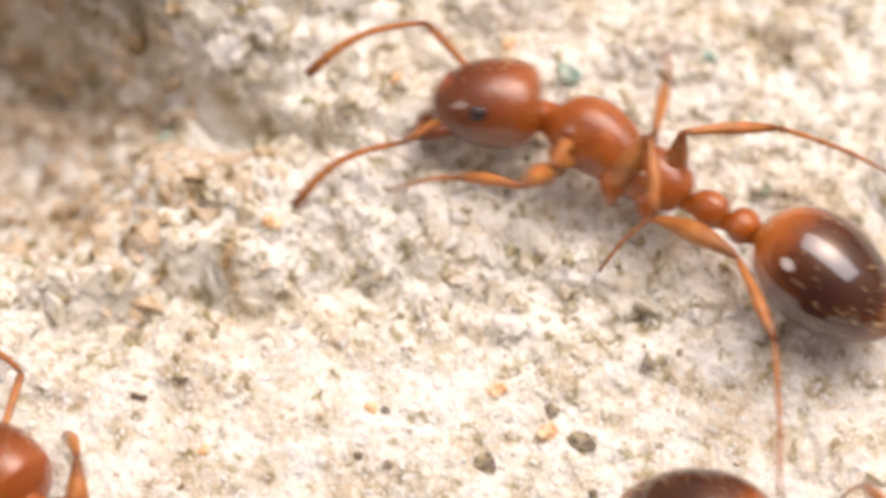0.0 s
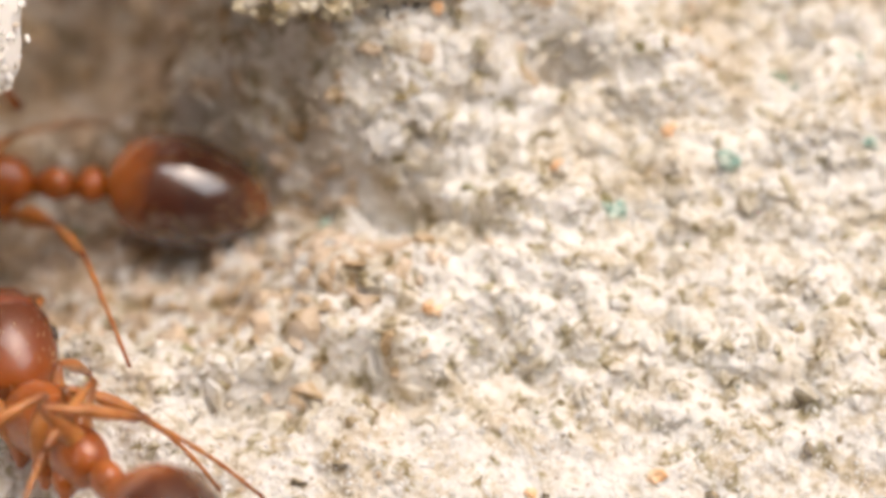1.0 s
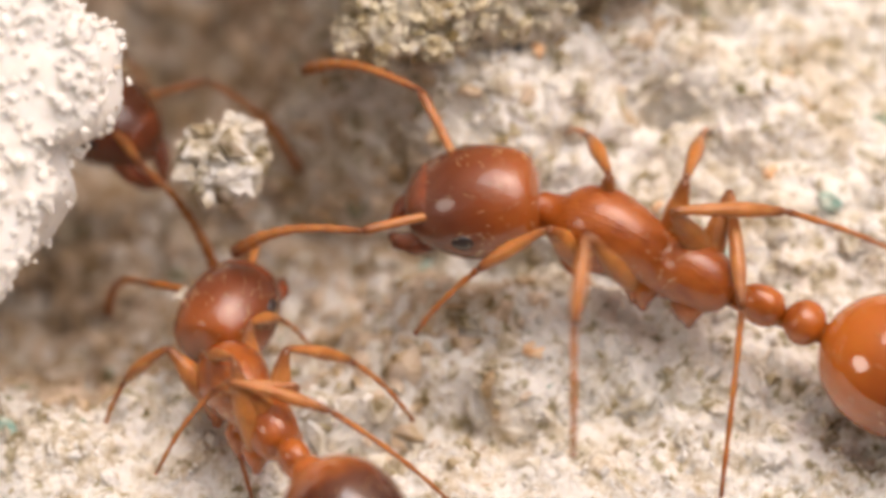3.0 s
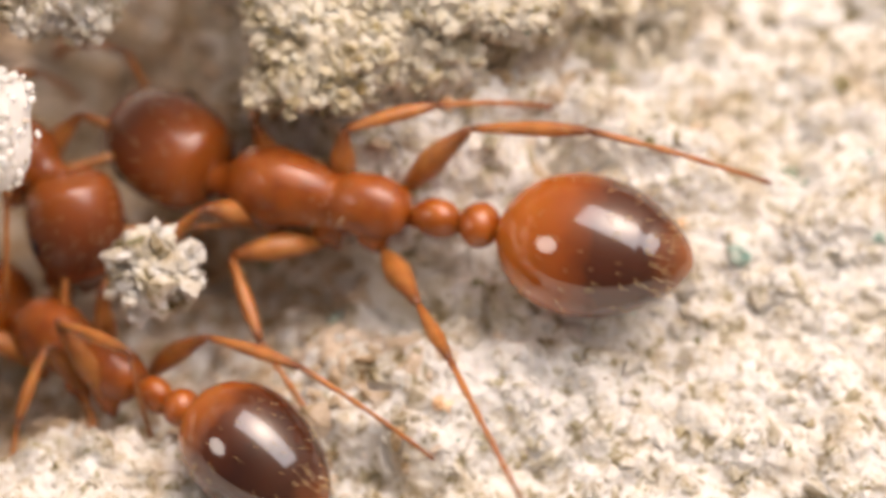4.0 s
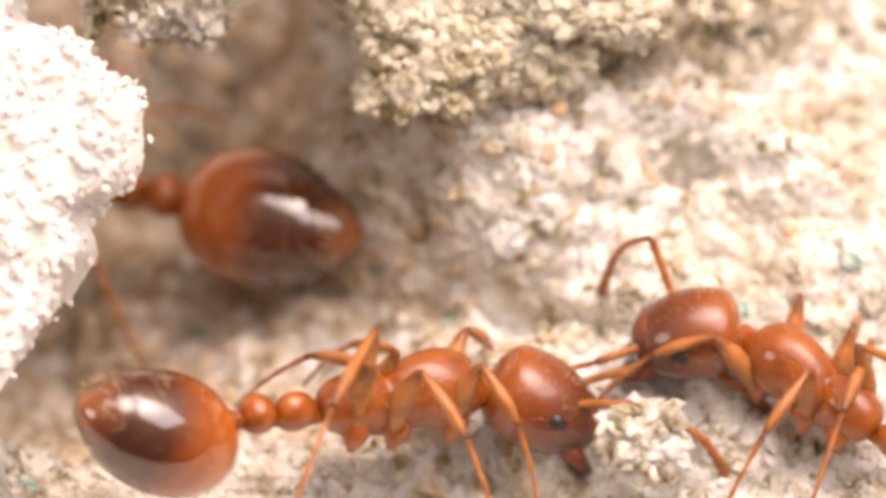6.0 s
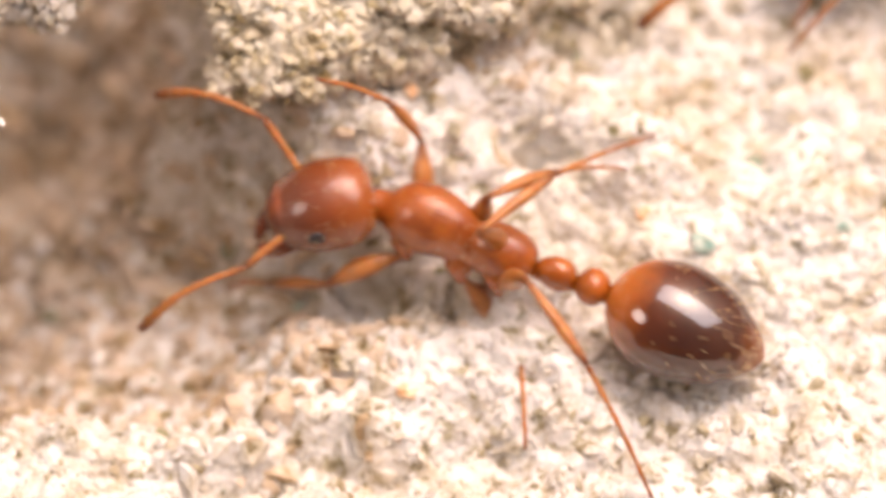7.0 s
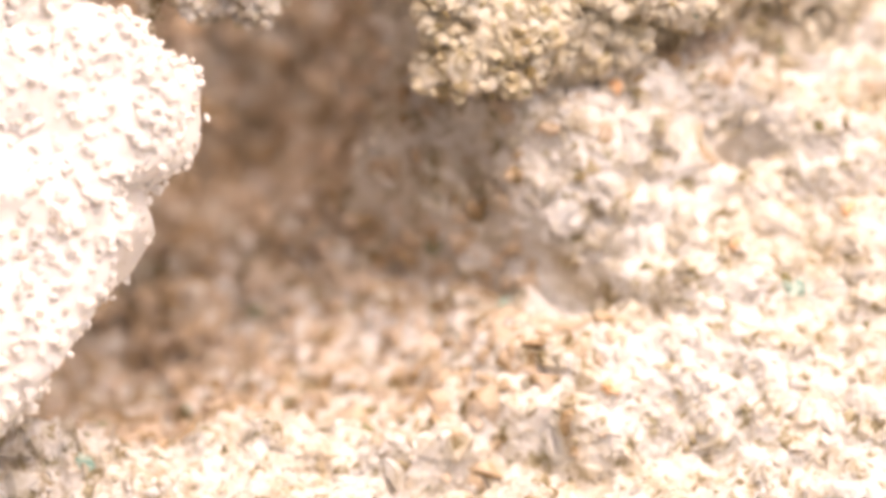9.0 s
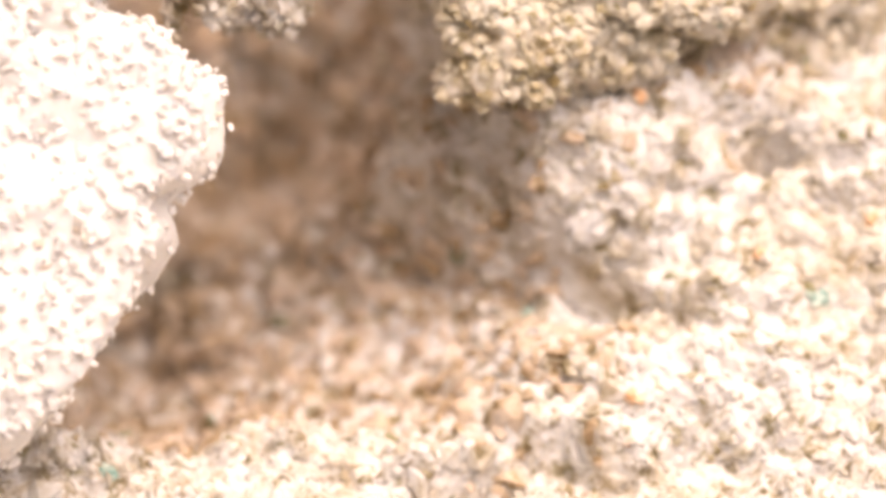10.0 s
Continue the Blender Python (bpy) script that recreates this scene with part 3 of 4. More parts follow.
def build_ant(label, size, gaster_mat, seed):
    """An ant with its six legs and two feelers; x forward, z up, lengths in mm for a body of 4.4 mm."""
    root = new("ant")
    root.scale = (size, size, size)
    tagged(root, label, "ant", "ants at the nest")
    thorax = profile([(-0.64, 0.05, 0.05, -0.03), (-0.61, 0.14, 0.14, -0.02), (-0.52, 0.195, 0.225, 0.01), (-0.38, 0.225, 0.265, 0.035), (-0.24, 0.22, 0.265, 0.03), (-0.12, 0.20, 0.245, 0.0),
                      (-0.04, 0.205, 0.255, 0.015), (0.08, 0.235, 0.29, 0.06), (0.24, 0.275, 0.325, 0.095), (0.38, 0.295, 0.325, 0.10), (0.52, 0.27, 0.285, 0.08), (0.63, 0.20, 0.205, 0.06), (0.71, 0.145, 0.145, 0.06), (0.84, 0.11, 0.11, 0.07)])
    thorax = part("thorax", thorax, TRUNK, root)
    part("petiole", egg(0.36, 0.27, 0.33, -0.84, 0.02, 0.45, 18, tube([(-1.05, 0, -0.03, 0.06, 0.06), (-0.8, 0, -0.05, 0.08, 0.07), (-0.56, 0, -0.03, 0.07, 0.06)], 10)), SHELL, root)
    part("postpetiole", egg(0.30, 0.33, 0.32, -1.17, 0.03, 0.5, 18, tube([(-1.38, 0, 0.0, 0.08, 0.08), (-1.0, 0, -0.03, 0.06, 0.06)], 10)), SHELL, root)
    gas = part("gaster", egg(1.42, 1.02, 0.96, 0, 0, 0.57, steps=(0.20, 0.11)), gaster_mat, root, "dark glossy tapering rear body")
    hairs(gas, "bristles", lambda a, b: egg_surface(1.42, 1.04, 0.98, 0.56)(a ** 2.2 * 0.8, b), 110, 0.11, (-1.3, 0, 0.1), seed)
    head = profile([(-0.047, 0.05, 0.047, 0.0), (-0.042, 0.18, 0.177, 0.0), (0.021, 0.305, 0.293, 0.0), (0.131, 0.37, 0.358, 0.01), (0.294, 0.4, 0.381, 0.01), (0.462, 0.4, 0.367, 0.0), (0.609, 0.365, 0.321, -0.02),
                    (0.73, 0.305, 0.246, -0.055), (0.83, 0.205, 0.14, -0.105), (0.871, 0.05, 0.037, -0.125)], 28)
    head = part("head", head, HEAD, root)
    cly = profile([(0.609, 0.28, 0.298, -0.012), (0.667, 0.325, 0.296, -0.032), (0.74, 0.292, 0.244, -0.06), (0.83, 0.202, 0.145, -0.103), (0.882, 0.05, 0.037, -0.125)], 24)
    part("clypeus", cly, MANDIBLE, head, "dark brown shield over the jaws")
    for sgn in (1, -1):
        ey = egg(0.17, 0.09, 0.15, 0.0, 0.0, 0.5, 12)
        bmesh.ops.translate(ey, verts=ey.verts, vec=(0.47, sgn * 0.368, 0.07))
        part("eye", ey, EYE_MAT, head, "small black compound eye")
        md = tube([(0.71, sgn * 0.20, -0.12, 0.10, 0.09), (0.83, sgn * 0.20, -0.19, 0.09, 0.075), (0.95, sgn * 0.13, -0.27, 0.07, 0.055), (1.02, sgn * 0.03, -0.34, 0.03, 0.025)], 10)
        part("mandible", md, MANDIBLE, head, "dark curved jaw")
    hairs(head, "bristles", egg_surface(0.87, 0.85, 0.75, 0.46), 110, 0.09, (0.3, 0, 0.3), seed + 1).location = (0.34 * S, 0, 0)
    hairs(thorax, "bristles", lambda a, b: (Vector((-0.3 + 0.85 * a, 0.22 * math.cos(math.pi * b), 0.06 + 0.25 * math.sin(math.pi * b))), Vector((0, math.cos(math.pi * b), math.sin(math.pi * b)))), 90, 0.11, (0, 0, 0.2), seed + 2)
    bones = {"head": head, "gaster": gas}
    for i, (hx, hy, hz) in enumerate(HIPS):
        for sgn in (1, -1):
            cx = tube([(hx + 0.05, sgn * (hy - 0.13), hz + 0.26, 0.06, 0.06), (hx + 0.05, sgn * (hy - 0.09), hz + 0.20, 0.125, 0.115), (hx + 0.04, sgn * (hy - 0.04), hz + 0.11, 0.135, 0.125),
                       (hx + 0.02, sgn * (hy - 0.01), hz + 0.03, 0.085, 0.085), (hx, sgn * hy, hz, 0.052, 0.052), (hx - 0.01, sgn * (hy + 0.02), hz - 0.04, 0.03, 0.03)], 12)
            part("coxa", cx, SHELL, root)
            f, t, s = LEG_BONES[i]
            bones[i, sgn] = (limb("femur", f, 0.030, 0.098, 0.040, 0.55, LEG, root, 0, 0.05), limb("tibia", t, 0.030, 0.056, 0.033, 0.6, LEG, root, 0, 0.02),
                             limb("tarsus", s, 0.026, 0.020, 0.017, 0.3, LEG, root, 5, 0.04))
            for k, (ob, ln, rad) in enumerate(zip(bones[i, sgn], (f, t, s), (0.06, 0.042, 0.018))):
                hairs(ob, "bristles", lambda a, b, ln=ln, rad=rad: (Vector((ln * (0.15 + 0.8 * a), rad * math.cos(6.28 * b), rad * math.sin(6.28 * b))), Vector((0.0, math.cos(6.28 * b), math.sin(6.28 * b)))),
                      26, 0.055, (1.1, 0, 0), seed * 50 + i * 6 + sgn * 3 + k)
    for sgn in (1, -1):
        bones["feeler", sgn] = (limb("scape", 0.74, 0.028, 0.034, 0.036, 0.6, LEG, root), limb("funiculus", 1.08, 0.024, 0.028, 0.048, 0.3, LEG, root, 10, 0.14))
    return root, bones


def bone_pose(a, b, up=Vector((0, 0, 1))):
    """Pose of a limb from a towards b, in the ant's mm."""
    x = (b - a).normalized()
    y = up.cross(x)
    y = y.normalized() if y.length > 1e-3 else Vector((0, 1, 0))
    z = x.cross(y)
    return Matrix.Translation(a * S) @ Matrix((x, y, z)).transposed().to_4x4()


def solve_leg(hip, foot, lengths, sgn, lift, turn=0.0):
    """Knee, ankle and foot: the femur against an almost straight tibia and tarsus."""
    f, t, s = lengths
    rest = (t + s) * 0.975
    d = foot - hip
    ln = d.length
    dn = d.normalized()
    if ln > (f + rest) * 0.995:
        ln = (f + rest) * 0.995
        foot = hip + dn * ln
    rest = min(rest, f + ln - 0.06)
    out = Vector((d.x, d.y, 0))
    out = out.normalized() if out.length > 1e-3 else Vector((0, sgn, 0))
    a = (f * f - rest * rest + ln * ln) / (2 * ln)
    a = max(min(a, f * 0.999), -f * 0.999)
    h = math.sqrt(max(f * f - a * a, 0))
    bend = Vector((0, 0, 1)) * lift + out * 0.3
    bend = (bend - dn * bend.dot(dn)).normalized()
    bend = Matrix.Rotation(turn, 3, dn) @ bend
    knee = hip + dn * a + bend * h
    e = foot - knee
    k = min(e.length, (t + s) * 0.999)
    en = e.normalized()
    b = (t * t - s * s + k * k) / (2 * k)
    g = math.sqrt(max(t * t - b * b, 0))
    swell = Vector((0, 0, 1)) * 0.6 + bend * 0.5
    swell = swell - en * swell.dot(en)
    swell = swell.normalized() if swell.length > 1e-3 else en.orthogonal().normalized()
    return knee, knee + en * b + swell * g, foot


def depth_over(px, py, over):
    """Height over the picture plane at which the ray is over mm above the ground."""
    w = 0.0
    for _ in range(40):
        p = at_picture(px, py, w)
        w -= 0.5 * (p.z - max(float(ground_base(p.x, p.y)), -1.7) - over)
    return w


def ledge_top(px, py):
    """Height over the picture plane of the ledge and its end clod at a panorama point."""
    top = -9.0
    for cx, cy, w, ru, rv, rw in LEDGE:
        q = 1.15 - ((px - cx) / PX / ru) ** 2 - ((py - cy) / PX / rv) ** 2      # with room for its knobs
        if q > 0:
            top = max(top, w + min(rw, 0.6) * math.sqrt(q))
    return top


def picture_of(p):
    """Panorama point and height of a place in mm."""
    w = p.dot(BACK)
    k = DIST / (DIST - w)
    return MID[0] + p.dot(RIGHT) * k * PX, MID[1] - p.dot(UP) * k * PX, w


def ant_root(row, size):
    """Pose of an ant from a panorama row: thorax, gaster, camera elevation over its back, height over the ground."""
    mx, my, gx, gy, alpha, over = row
    wm, wg = depth_over(mx, my, over), depth_over(gx, gy, over + 0.05)
    m, g = at_picture(mx, my, wm), at_picture(gx, gy, wg)
    d = Vector(((mx - gx) / PX, -(my - gy) / PX))
    full = 2.02 * size
    drop = math.sqrt(max(full * full - d.length_squared, 0.0))
    dip = max(min(wm - wg, drop + 0.15), -drop - 0.15)      # the body leans as far as its length allows
    if abs(dip) < 0.85 * drop:
        dip = math.copysign(0.85 * drop, dip if abs(dip) > 0.08 else -d.y)
    wm = max(wm, wg + dip)
    fwd = (RIGHT * d.x + UP * d.y + BACK * dip).normalized()
    nrm = UP * math.cos(radians(alpha)) + BACK * math.sin(radians(alpha))
    side = nrm.cross(fwd).normalized()
    nrm = fwd.cross(side).normalized()
    return Matrix.Translation(at_picture(mx, my, wm) * S) @ Matrix((fwd, side, nrm)).transposed().to_4x4()


def ray_near(px, py, centre, reach, w0):
    """The point of a panorama ray at height w0, or the nearest to it within reach of centre."""
    p0, p1 = at_picture(px, py, 0.0), at_picture(px, py, 1.0)
    d = (p1 - p0).normalized()
    q = p0 + (p1 - p0) * w0
    if (q - centre).length <= reach:
        return q
    k = (centre - p0).dot(d)
    near = p0 + d * k
    h = math.sqrt(max(reach * reach - (near - centre).length_squared, 0.0))
    a, b = near + d * h, near - d * h
    return a if (a - q).length < (b - q).length else b


def ray_on(px, py, centre, radius, w0):
    """The point of a panorama ray at radius from centre whose height is nearest to w0, or the ray's nearest point."""
    p0, p1 = at_picture(px, py, 0.0), at_picture(px, py, 1.0)
    d = (p1 - p0).normalized()
    near = p0 + d * (centre - p0).dot(d)
    h = math.sqrt(max(radius * radius - (near - centre).length_squared, 0.0))
    return min((near + d * h, near - d * h), key=lambda p: abs(p.dot(BACK) - w0))


def to_pan(t, x, y):
    sx, sy = lerp_rows(PAN, t)
    return x - sx, y - sy


ANTS = []


def ant_track(label, size, mat, seed, seen, pan_rows=(), feet_seen=None, head=(), feelers=None, load=()):
    """seen: time, thorax x y, gaster x y in the view at that time, elevation over the back, height over ground.
    pan_rows: the same in the panorama. feet: (pair, side): rows of time, x, y. feelers: side: rows of time, elbow x y, tip x y."""
    rows = [(t, *to_pan(t, a, b), *to_pan(t, c, d), al, ov) for t, a, b, c, d, al, ov in seen] + list(pan_rows)
    feet = {k: [(t, *to_pan(t, x, y)) for t, x, y, *kn in v] for k, v in (feet_seen or {}).items()}
    knees = {k: [(t, *to_pan(t, *kn)) for t, x, y, *kn in v if kn] for k, v in (feet_seen or {}).items() if any(len(r) > 3 for r in v)}
    head = [(t, *to_pan(t, x, y)) for t, x, y in head]
    feelers = {k: [(t, *to_pan(t, a, b), *to_pan(t, c, d)) for t, a, b, c, d in v] for k, v in (feelers or {}).items()}
    load = [(t, *to_pan(t, x, y)) for t, x, y in load]
    ANTS.append((label, size, mat, seed, sorted(rows), feet, knees, head, feelers, load))


ant_track("reddish amber ant hurrying over pale sand", 0.84, DARK_GASTER, 1,
          [(0.0, 1100, 290, 1465, 490, 18, 0.60), (0.2, 760, 260, 1172, 448, 18, 0.60), (0.3, 628, 288, 1048, 448, 22, 0.6), (0.5, 430, 365, 870, 460, 30, 0.72),
           (0.6, 256, 410, 690, 490, 38, 0.65), (0.8, 30, 372, 452, 400, 46, 0.45), (1.0, -70, 322, 350, 340, 50, 0.45), (1.2, -180, 300, 240, 320, 50, 0.4),
           (1.5, -360, 170, 50, 200, 50, 0.4), (1.8, -340, 195, 70, 215, 50, 0.4), (2.2, -420, 225, -5, 240, 50, 0.4)],
          [(2.8, -400, 440, 0, 440, 50, 0.4), (10.0, -420, 440, -20, 440, 50, 0.4)],
          {(0, 1): [(0.0, 690, 340, 850, 347), (0.5, 40, 495)], (1, 1): [(0.0, 1060, 480), (0.5, 390, 830, 408, 562)], (2, 1): [(0.0, 1380, 880, 1305, 455), (0.5, 895, 882, 712, 572), (1.0, 230, 650, 100, 400)],
           (0, -1): [(0.0, 1075, 185, 1030, 105)], (1, -1): [(0.0, 1180, 85, 1185, 165), (0.5, 490, 225)], (2, -1): [(0.0, 1580, 310, 1280, 215), (0.5, 1085, 275, 640, 215)]},
          [(0.0, 860, 175), (0.2, 512, 168), (0.3, 388, 192), (0.5, 150, 310), (0.6, 0, 390)],
          {1: [(0.0, 645, 290, 470, 395), (0.2, 330, 280, 150, 400), (0.5, 20, 390, -120, 520)], -1: [(0.0, 770, 60, 505, 150), (0.5, 60, 180, -150, 250)]})
ant_track("amber ant with a pale grain on its head", 0.88, DARK_GASTER, 2,
          [(0.0, 170, 1020, 450, 1290, 45, 0.45), (0.5, 85, 990, 395, 1220, 45, 0.45), (1.0, 108, 790, 288, 912, 28, 0.6), (1.2, 66, 640, 268, 754, 25, 0.6), (1.5, -65, 565, 203, 616, 25, 0.6),
           (1.8, 65, 550, 314, 586, 22, 0.6), (2.0, 205, 560, 492, 714, 22, 0.65), (2.2, 338, 600, 563, 768, 24, 0.65), (3.3, 440, 760, 590, 930, 55, 0.6),
           (3.5, 315, 775, 510, 930, 55, 0.6), (4.0, 150, 635, 475, 800, 58, 0.6), (4.2, 40, 510, 344, 656, 58, 0.6), (4.5, 0, 515, 305, 700, 58, 0.6),
           (4.8, -150, 530, 160, 690, 55, 0.6), (5.0, -230, 570, 115, 680, 55, 0.5), (5.2, -300, 600, 45, 690, 55, 0.5)],
          [(5.7, -480, 500, -200, 540, 55, 0.4), (10.0, -560, 500, -280, 540, 55, 0.4)],
          {(2, -1): [(1.0, 470, 885, 280, 655), (1.2, 505, 885, 262, 508), (1.5, 535, 805, 205, 410), (1.8, 670, 632, 245, 405), (2.0, 845, 865, 480, 510), (2.2, 790, 885, 550, 508), (3.5, 620, 890, 515, 772), (4.0, 770, 815, 335, 570), (4.5, 605, 815, 345, 480)],
           (1, -1): [(1.0, 390, 870), (2.2, 500, 690, 525, 505)], (0, -1): [(2.2, 395, 620, 440, 465)],
           (1, 1): [(2.0, -60, 700, 60, 560), (2.2, 10, 800, 205, 600), (3.5, 225, 890)], (2, 1): [(2.0, 65, 880, 230, 640), (2.2, 405, 890, 390, 630), (3.5, 310, 890), (4.5, 340, 835)]},
          [(1.0, 18, 650), (1.2, -40, 510), (2.0, 50, 440), (2.2, 240, 480), (3.3, 390, 615), (3.5, 265, 640)])
ant_track("large reddish amber ant with a glossy dark rear", 1.02, GASTER, 3,
          [(2.0, 2060, 560, 2520, 720, 36, 0.65), (2.2, 1720, 480, 2180, 640, 36, 0.65), (3.3, 930, 440, 1405, 650, 62, 0.6), (3.5, 810, 440, 1285, 615, 65, 0.6), (4.0, 575, 355, 1060, 440, 68, 0.68),
           (4.2, 470, 240, 950, 304, 70, 0.68), (4.5, 560, 300, 1050, 412, 70, 0.68), (4.8, 620, 335, 1108, 456, 70, 0.68), (5.0, 460, 320, 956, 416, 68, 0.68),
           (5.2, 530, 385, 1010, 490, 68, 0.68), (6.3, -210, 235, 250, 315, 55, 0.5), (6.5, -440, 175, 20, 215, 55, 0.5)],
          [(0.0, 2900, 1100, 3350, 1250, 55, 0.5), (1.5, 2500, 900, 2950, 1050, 55, 0.5), (7.0, -300, 180, 150, 220, 55, 0.5), (10.0, -400, 180, 50, 220, 55, 0.5)],
          {(0, 1): [(2.2, 1240, 665, 1390, 580)], (2, 1): [(3.3, 1125, 900, 1080, 598), (3.5, 1040, 890, 962, 655), (4.0, 925, 890, 740, 540), (4.5, 1000, 885, 785, 508), (5.0, 930, 850, 565, 395), (5.2, 945, 885, 612, 458)], (1, 1): [(3.3, 760, 890, 828, 655), (3.5, 680, 770), (4.5, 545, 810, 550, 455), (5.0, 600, 860, 475, 470)],
           (2, -1): [(3.3, 1545, 545, 1185, 308), (3.5, 1555, 580, 1107, 318), (4.0, 1365, 325, 808, 215), (4.5, 1255, 118, 698, 212), (5.0, 1305, 130, 730, 185), (5.2, 1372, 185, 772, 250)], (1, -1): [(3.3, 1180, 90), (3.5, 1110, 175, 860, 300), (4.0, 980, 190, 705, 195), (4.5, 1000, 48, 630, 175), (5.0, 970, 130, 570, 185), (5.2, 1030, 203, 615, 250)]},
          [(2.0, 1740, 470), (2.2, 1400, 385), (3.3, 640, 330), (3.5, 530, 310), (4.0, 300, 260), (4.5, 260, 250), (5.2, 250, 300)],
          {1: [(2.0, 1640, 470, 1345, 605), (2.2, 1150, 525, 925, 615)], -1: [(2.0, 1740, 160, 1500, 125), (2.2, 1340, 160, 1095, 125)]})
ant_track("amber ant carrying a crumb of sand in its jaws", 0.9, GASTER, 4,
          [(3.3, 60, 190, -300, 0, 40, 1.2), (3.5, 40, 230, -320, 60, 40, 1.2), (4.0, -30, 260, -380, 90, 40, 1.2), (4.5, -60, 270, -430, 100, 40, 1.2),
           (4.8, 150, 330, -260, 220, 45, 1.4), (5.0, 110, 480, -310, 390, 45, 1.3), (5.2, 215, 550, -215, 500, 45, 1.2), (6.3, 830, 745, 455, 815, 24, 0.7), (6.4, 895, 750, 570, 825, 24, 0.7), (6.5, 945, 795, 610, 855, 24, 0.7), (6.6, 985, 815, 640, 870, 24, 0.7), (6.7, 1010, 965, 680, 980, 42, 0.6)],
          [(0.0, -350, 150, -700, 0, 40, 0.5), (2.6, -50, 130, -420, -60, 40, 0.5), (7.0, 1350, 1160, 980, 1060, 42, 0.5), (8.0, 2100, 1650, 1720, 1550, 42, 0.5), (10.0, 2600, 1900, 2200, 1800, 42, 0.5)],
          {(2, -1): [(5.2, 40, 885, 90, 690)], (1, -1): [(5.2, 380, 890, 285, 685)], (1, 1): [(6.3, 760, 640, 830, 605), (6.5, 770, 480, 850, 520)], (2, 1): [(6.3, 480, 715, 560, 622), (6.5, 690, 660, 772, 712)]},
          [(3.3, 270, 370), (3.5, 250, 400), (4.5, 140, 350), (4.8, 368, 400), (5.0, 336, 544), (5.2, 455, 595), (6.3, 1070, 720), (6.5, 1130, 780)],
          {1: [(3.3, 480, 360, 690, 520), (3.5, 435, 365, 655, 430), (4.5, 400, 410, 620, 470), (5.2, 700, 600, 920, 750), (6.3, 1250, 660, 1470, 705), (6.5, 1400, 790, 1560, 880)],
           -1: [(3.3, 255, 520, 385, 790), (3.5, 265, 595, 430, 790), (4.0, 110, 620, 190, 870), (4.5, 50, 430, -30, 640), (5.2, 495, 650, 500, 800)]}, load=[(3.3, 385, 455), (3.5, 350, 500), (4.0, 272, 488), (4.5, 218, 490), (4.8, 488, 516), (5.0, 476, 644), (5.2, 622, 690), (6.3, 1275, 785), (6.5, 1335, 860)])
ant_track("reddish amber ant heading for the nest hole", 0.84, DARK_GASTER, 5,
          [(5.0, 1960, 980, 2300, 1200, 45, 0.55), (5.2, 1740, 900, 2080, 1120, 45, 0.55), (6.3, 1300, 580, 1610, 790, 28, 0.55), (6.5, 1255, 455, 1565, 690, 30, 0.55), (6.8, 985, 385, 1310, 640, 42, 0.5),
           (7.0, 820, 425, 1215, 575, 52, 0.5), (7.3, 496, 290, 925, 386, 55, 0.5), (7.5, 390, 300, 812, 355, 58, 0.6), (7.8, 170, 330, 584, 372, 55, 1.2), (8.0, 40, 252, 440, 272, 52, 1.5),
           (8.2, -110, 190, 304, 216, 52, 1.3)],
          [(0.0, 3200, 1700, 3540, 1900, 45, 0.5), (4.5, 2250, 1150, 2590, 1350, 45, 0.5), (8.5, -150, 190, 270, 215, 52, 0.5), (10.0, -250, 190, 170, 215, 52, 0.5)],
          {(0, 1): [(6.5, 880, 400, 940, 465), (7.0, 400, 512, 520, 538), (7.5, 175, 500, 240, 380)], (1, 1): [(6.5, 1150, 700), (7.0, 930, 795, 870, 570), (7.5, 238, 790, 330, 515)],
           (2, 1): [(6.5, 1418, 890, 1405, 610), (7.0, 1155, 885, 950, 540), (7.5, 848, 880, 572, 455), (8.0, 465, 820, 210, 400)], (0, -1): [(6.5, 1260, 355, 1245, 265), (7.0, 560, 140, 745, 250)],
           (1, -1): [(6.5, 1300, 220, 1355, 380), (7.0, 1110, 300, 985, 275), (7.5, 845, 8, 540, 130)], (2, -1): [(6.5, 1620, 600, 1435, 440), (7.0, 1160, 240), (7.5, 1135, 190, 525, 235)]},
          [(5.0, 1700, 870), (5.2, 1490, 790), (6.3, 1085, 470), (6.5, 1060, 315), (6.8, 748, 268), (7.0, 570, 360), (7.3, 272, 268), (7.5, 130, 260)],
          {1: [(5.0, 1590, 635, 1400, 770), (5.2, 1320, 665, 1085, 680), (6.3, 850, 600, 705, 735), (6.5, 895, 395, 725, 440), (7.0, 390, 510, 240, 590), (7.3, 120, 400, 20, 540)],
           -1: [(5.0, 1760, 600, 1650, 480), (6.3, 950, 360, 880, 385), (6.5, 985, 160, 725, 150), (7.0, 480, 230, 330, 180)]})
ant_track("amber ant passing above the nest", 0.84, GASTER, 6, [],
          [(0.0, 3300, -900, 3640, -1100, 50, 0.5), (6.3, 2330, -480, 2670, -670, 50, 0.5), (7.0, 2085, -150, 2505, -190, 50, 0.5), (7.3, 2070, -95, 2490, -145, 50, 0.5), (7.5, 2420, -400, 2820, -500, 50, 0.5),
           (8.2, 2500, -900, 2420, -1080, 50, 0.5), (10.0, 2500, -1700, 2600, -2080, 50, 0.5)],
          {(1, 1): [(7.0, 1395, 95), (7.2, 1345, 315), (7.3, 1380, 290)], (0, 1): [(7.0, 1400, 55)]})
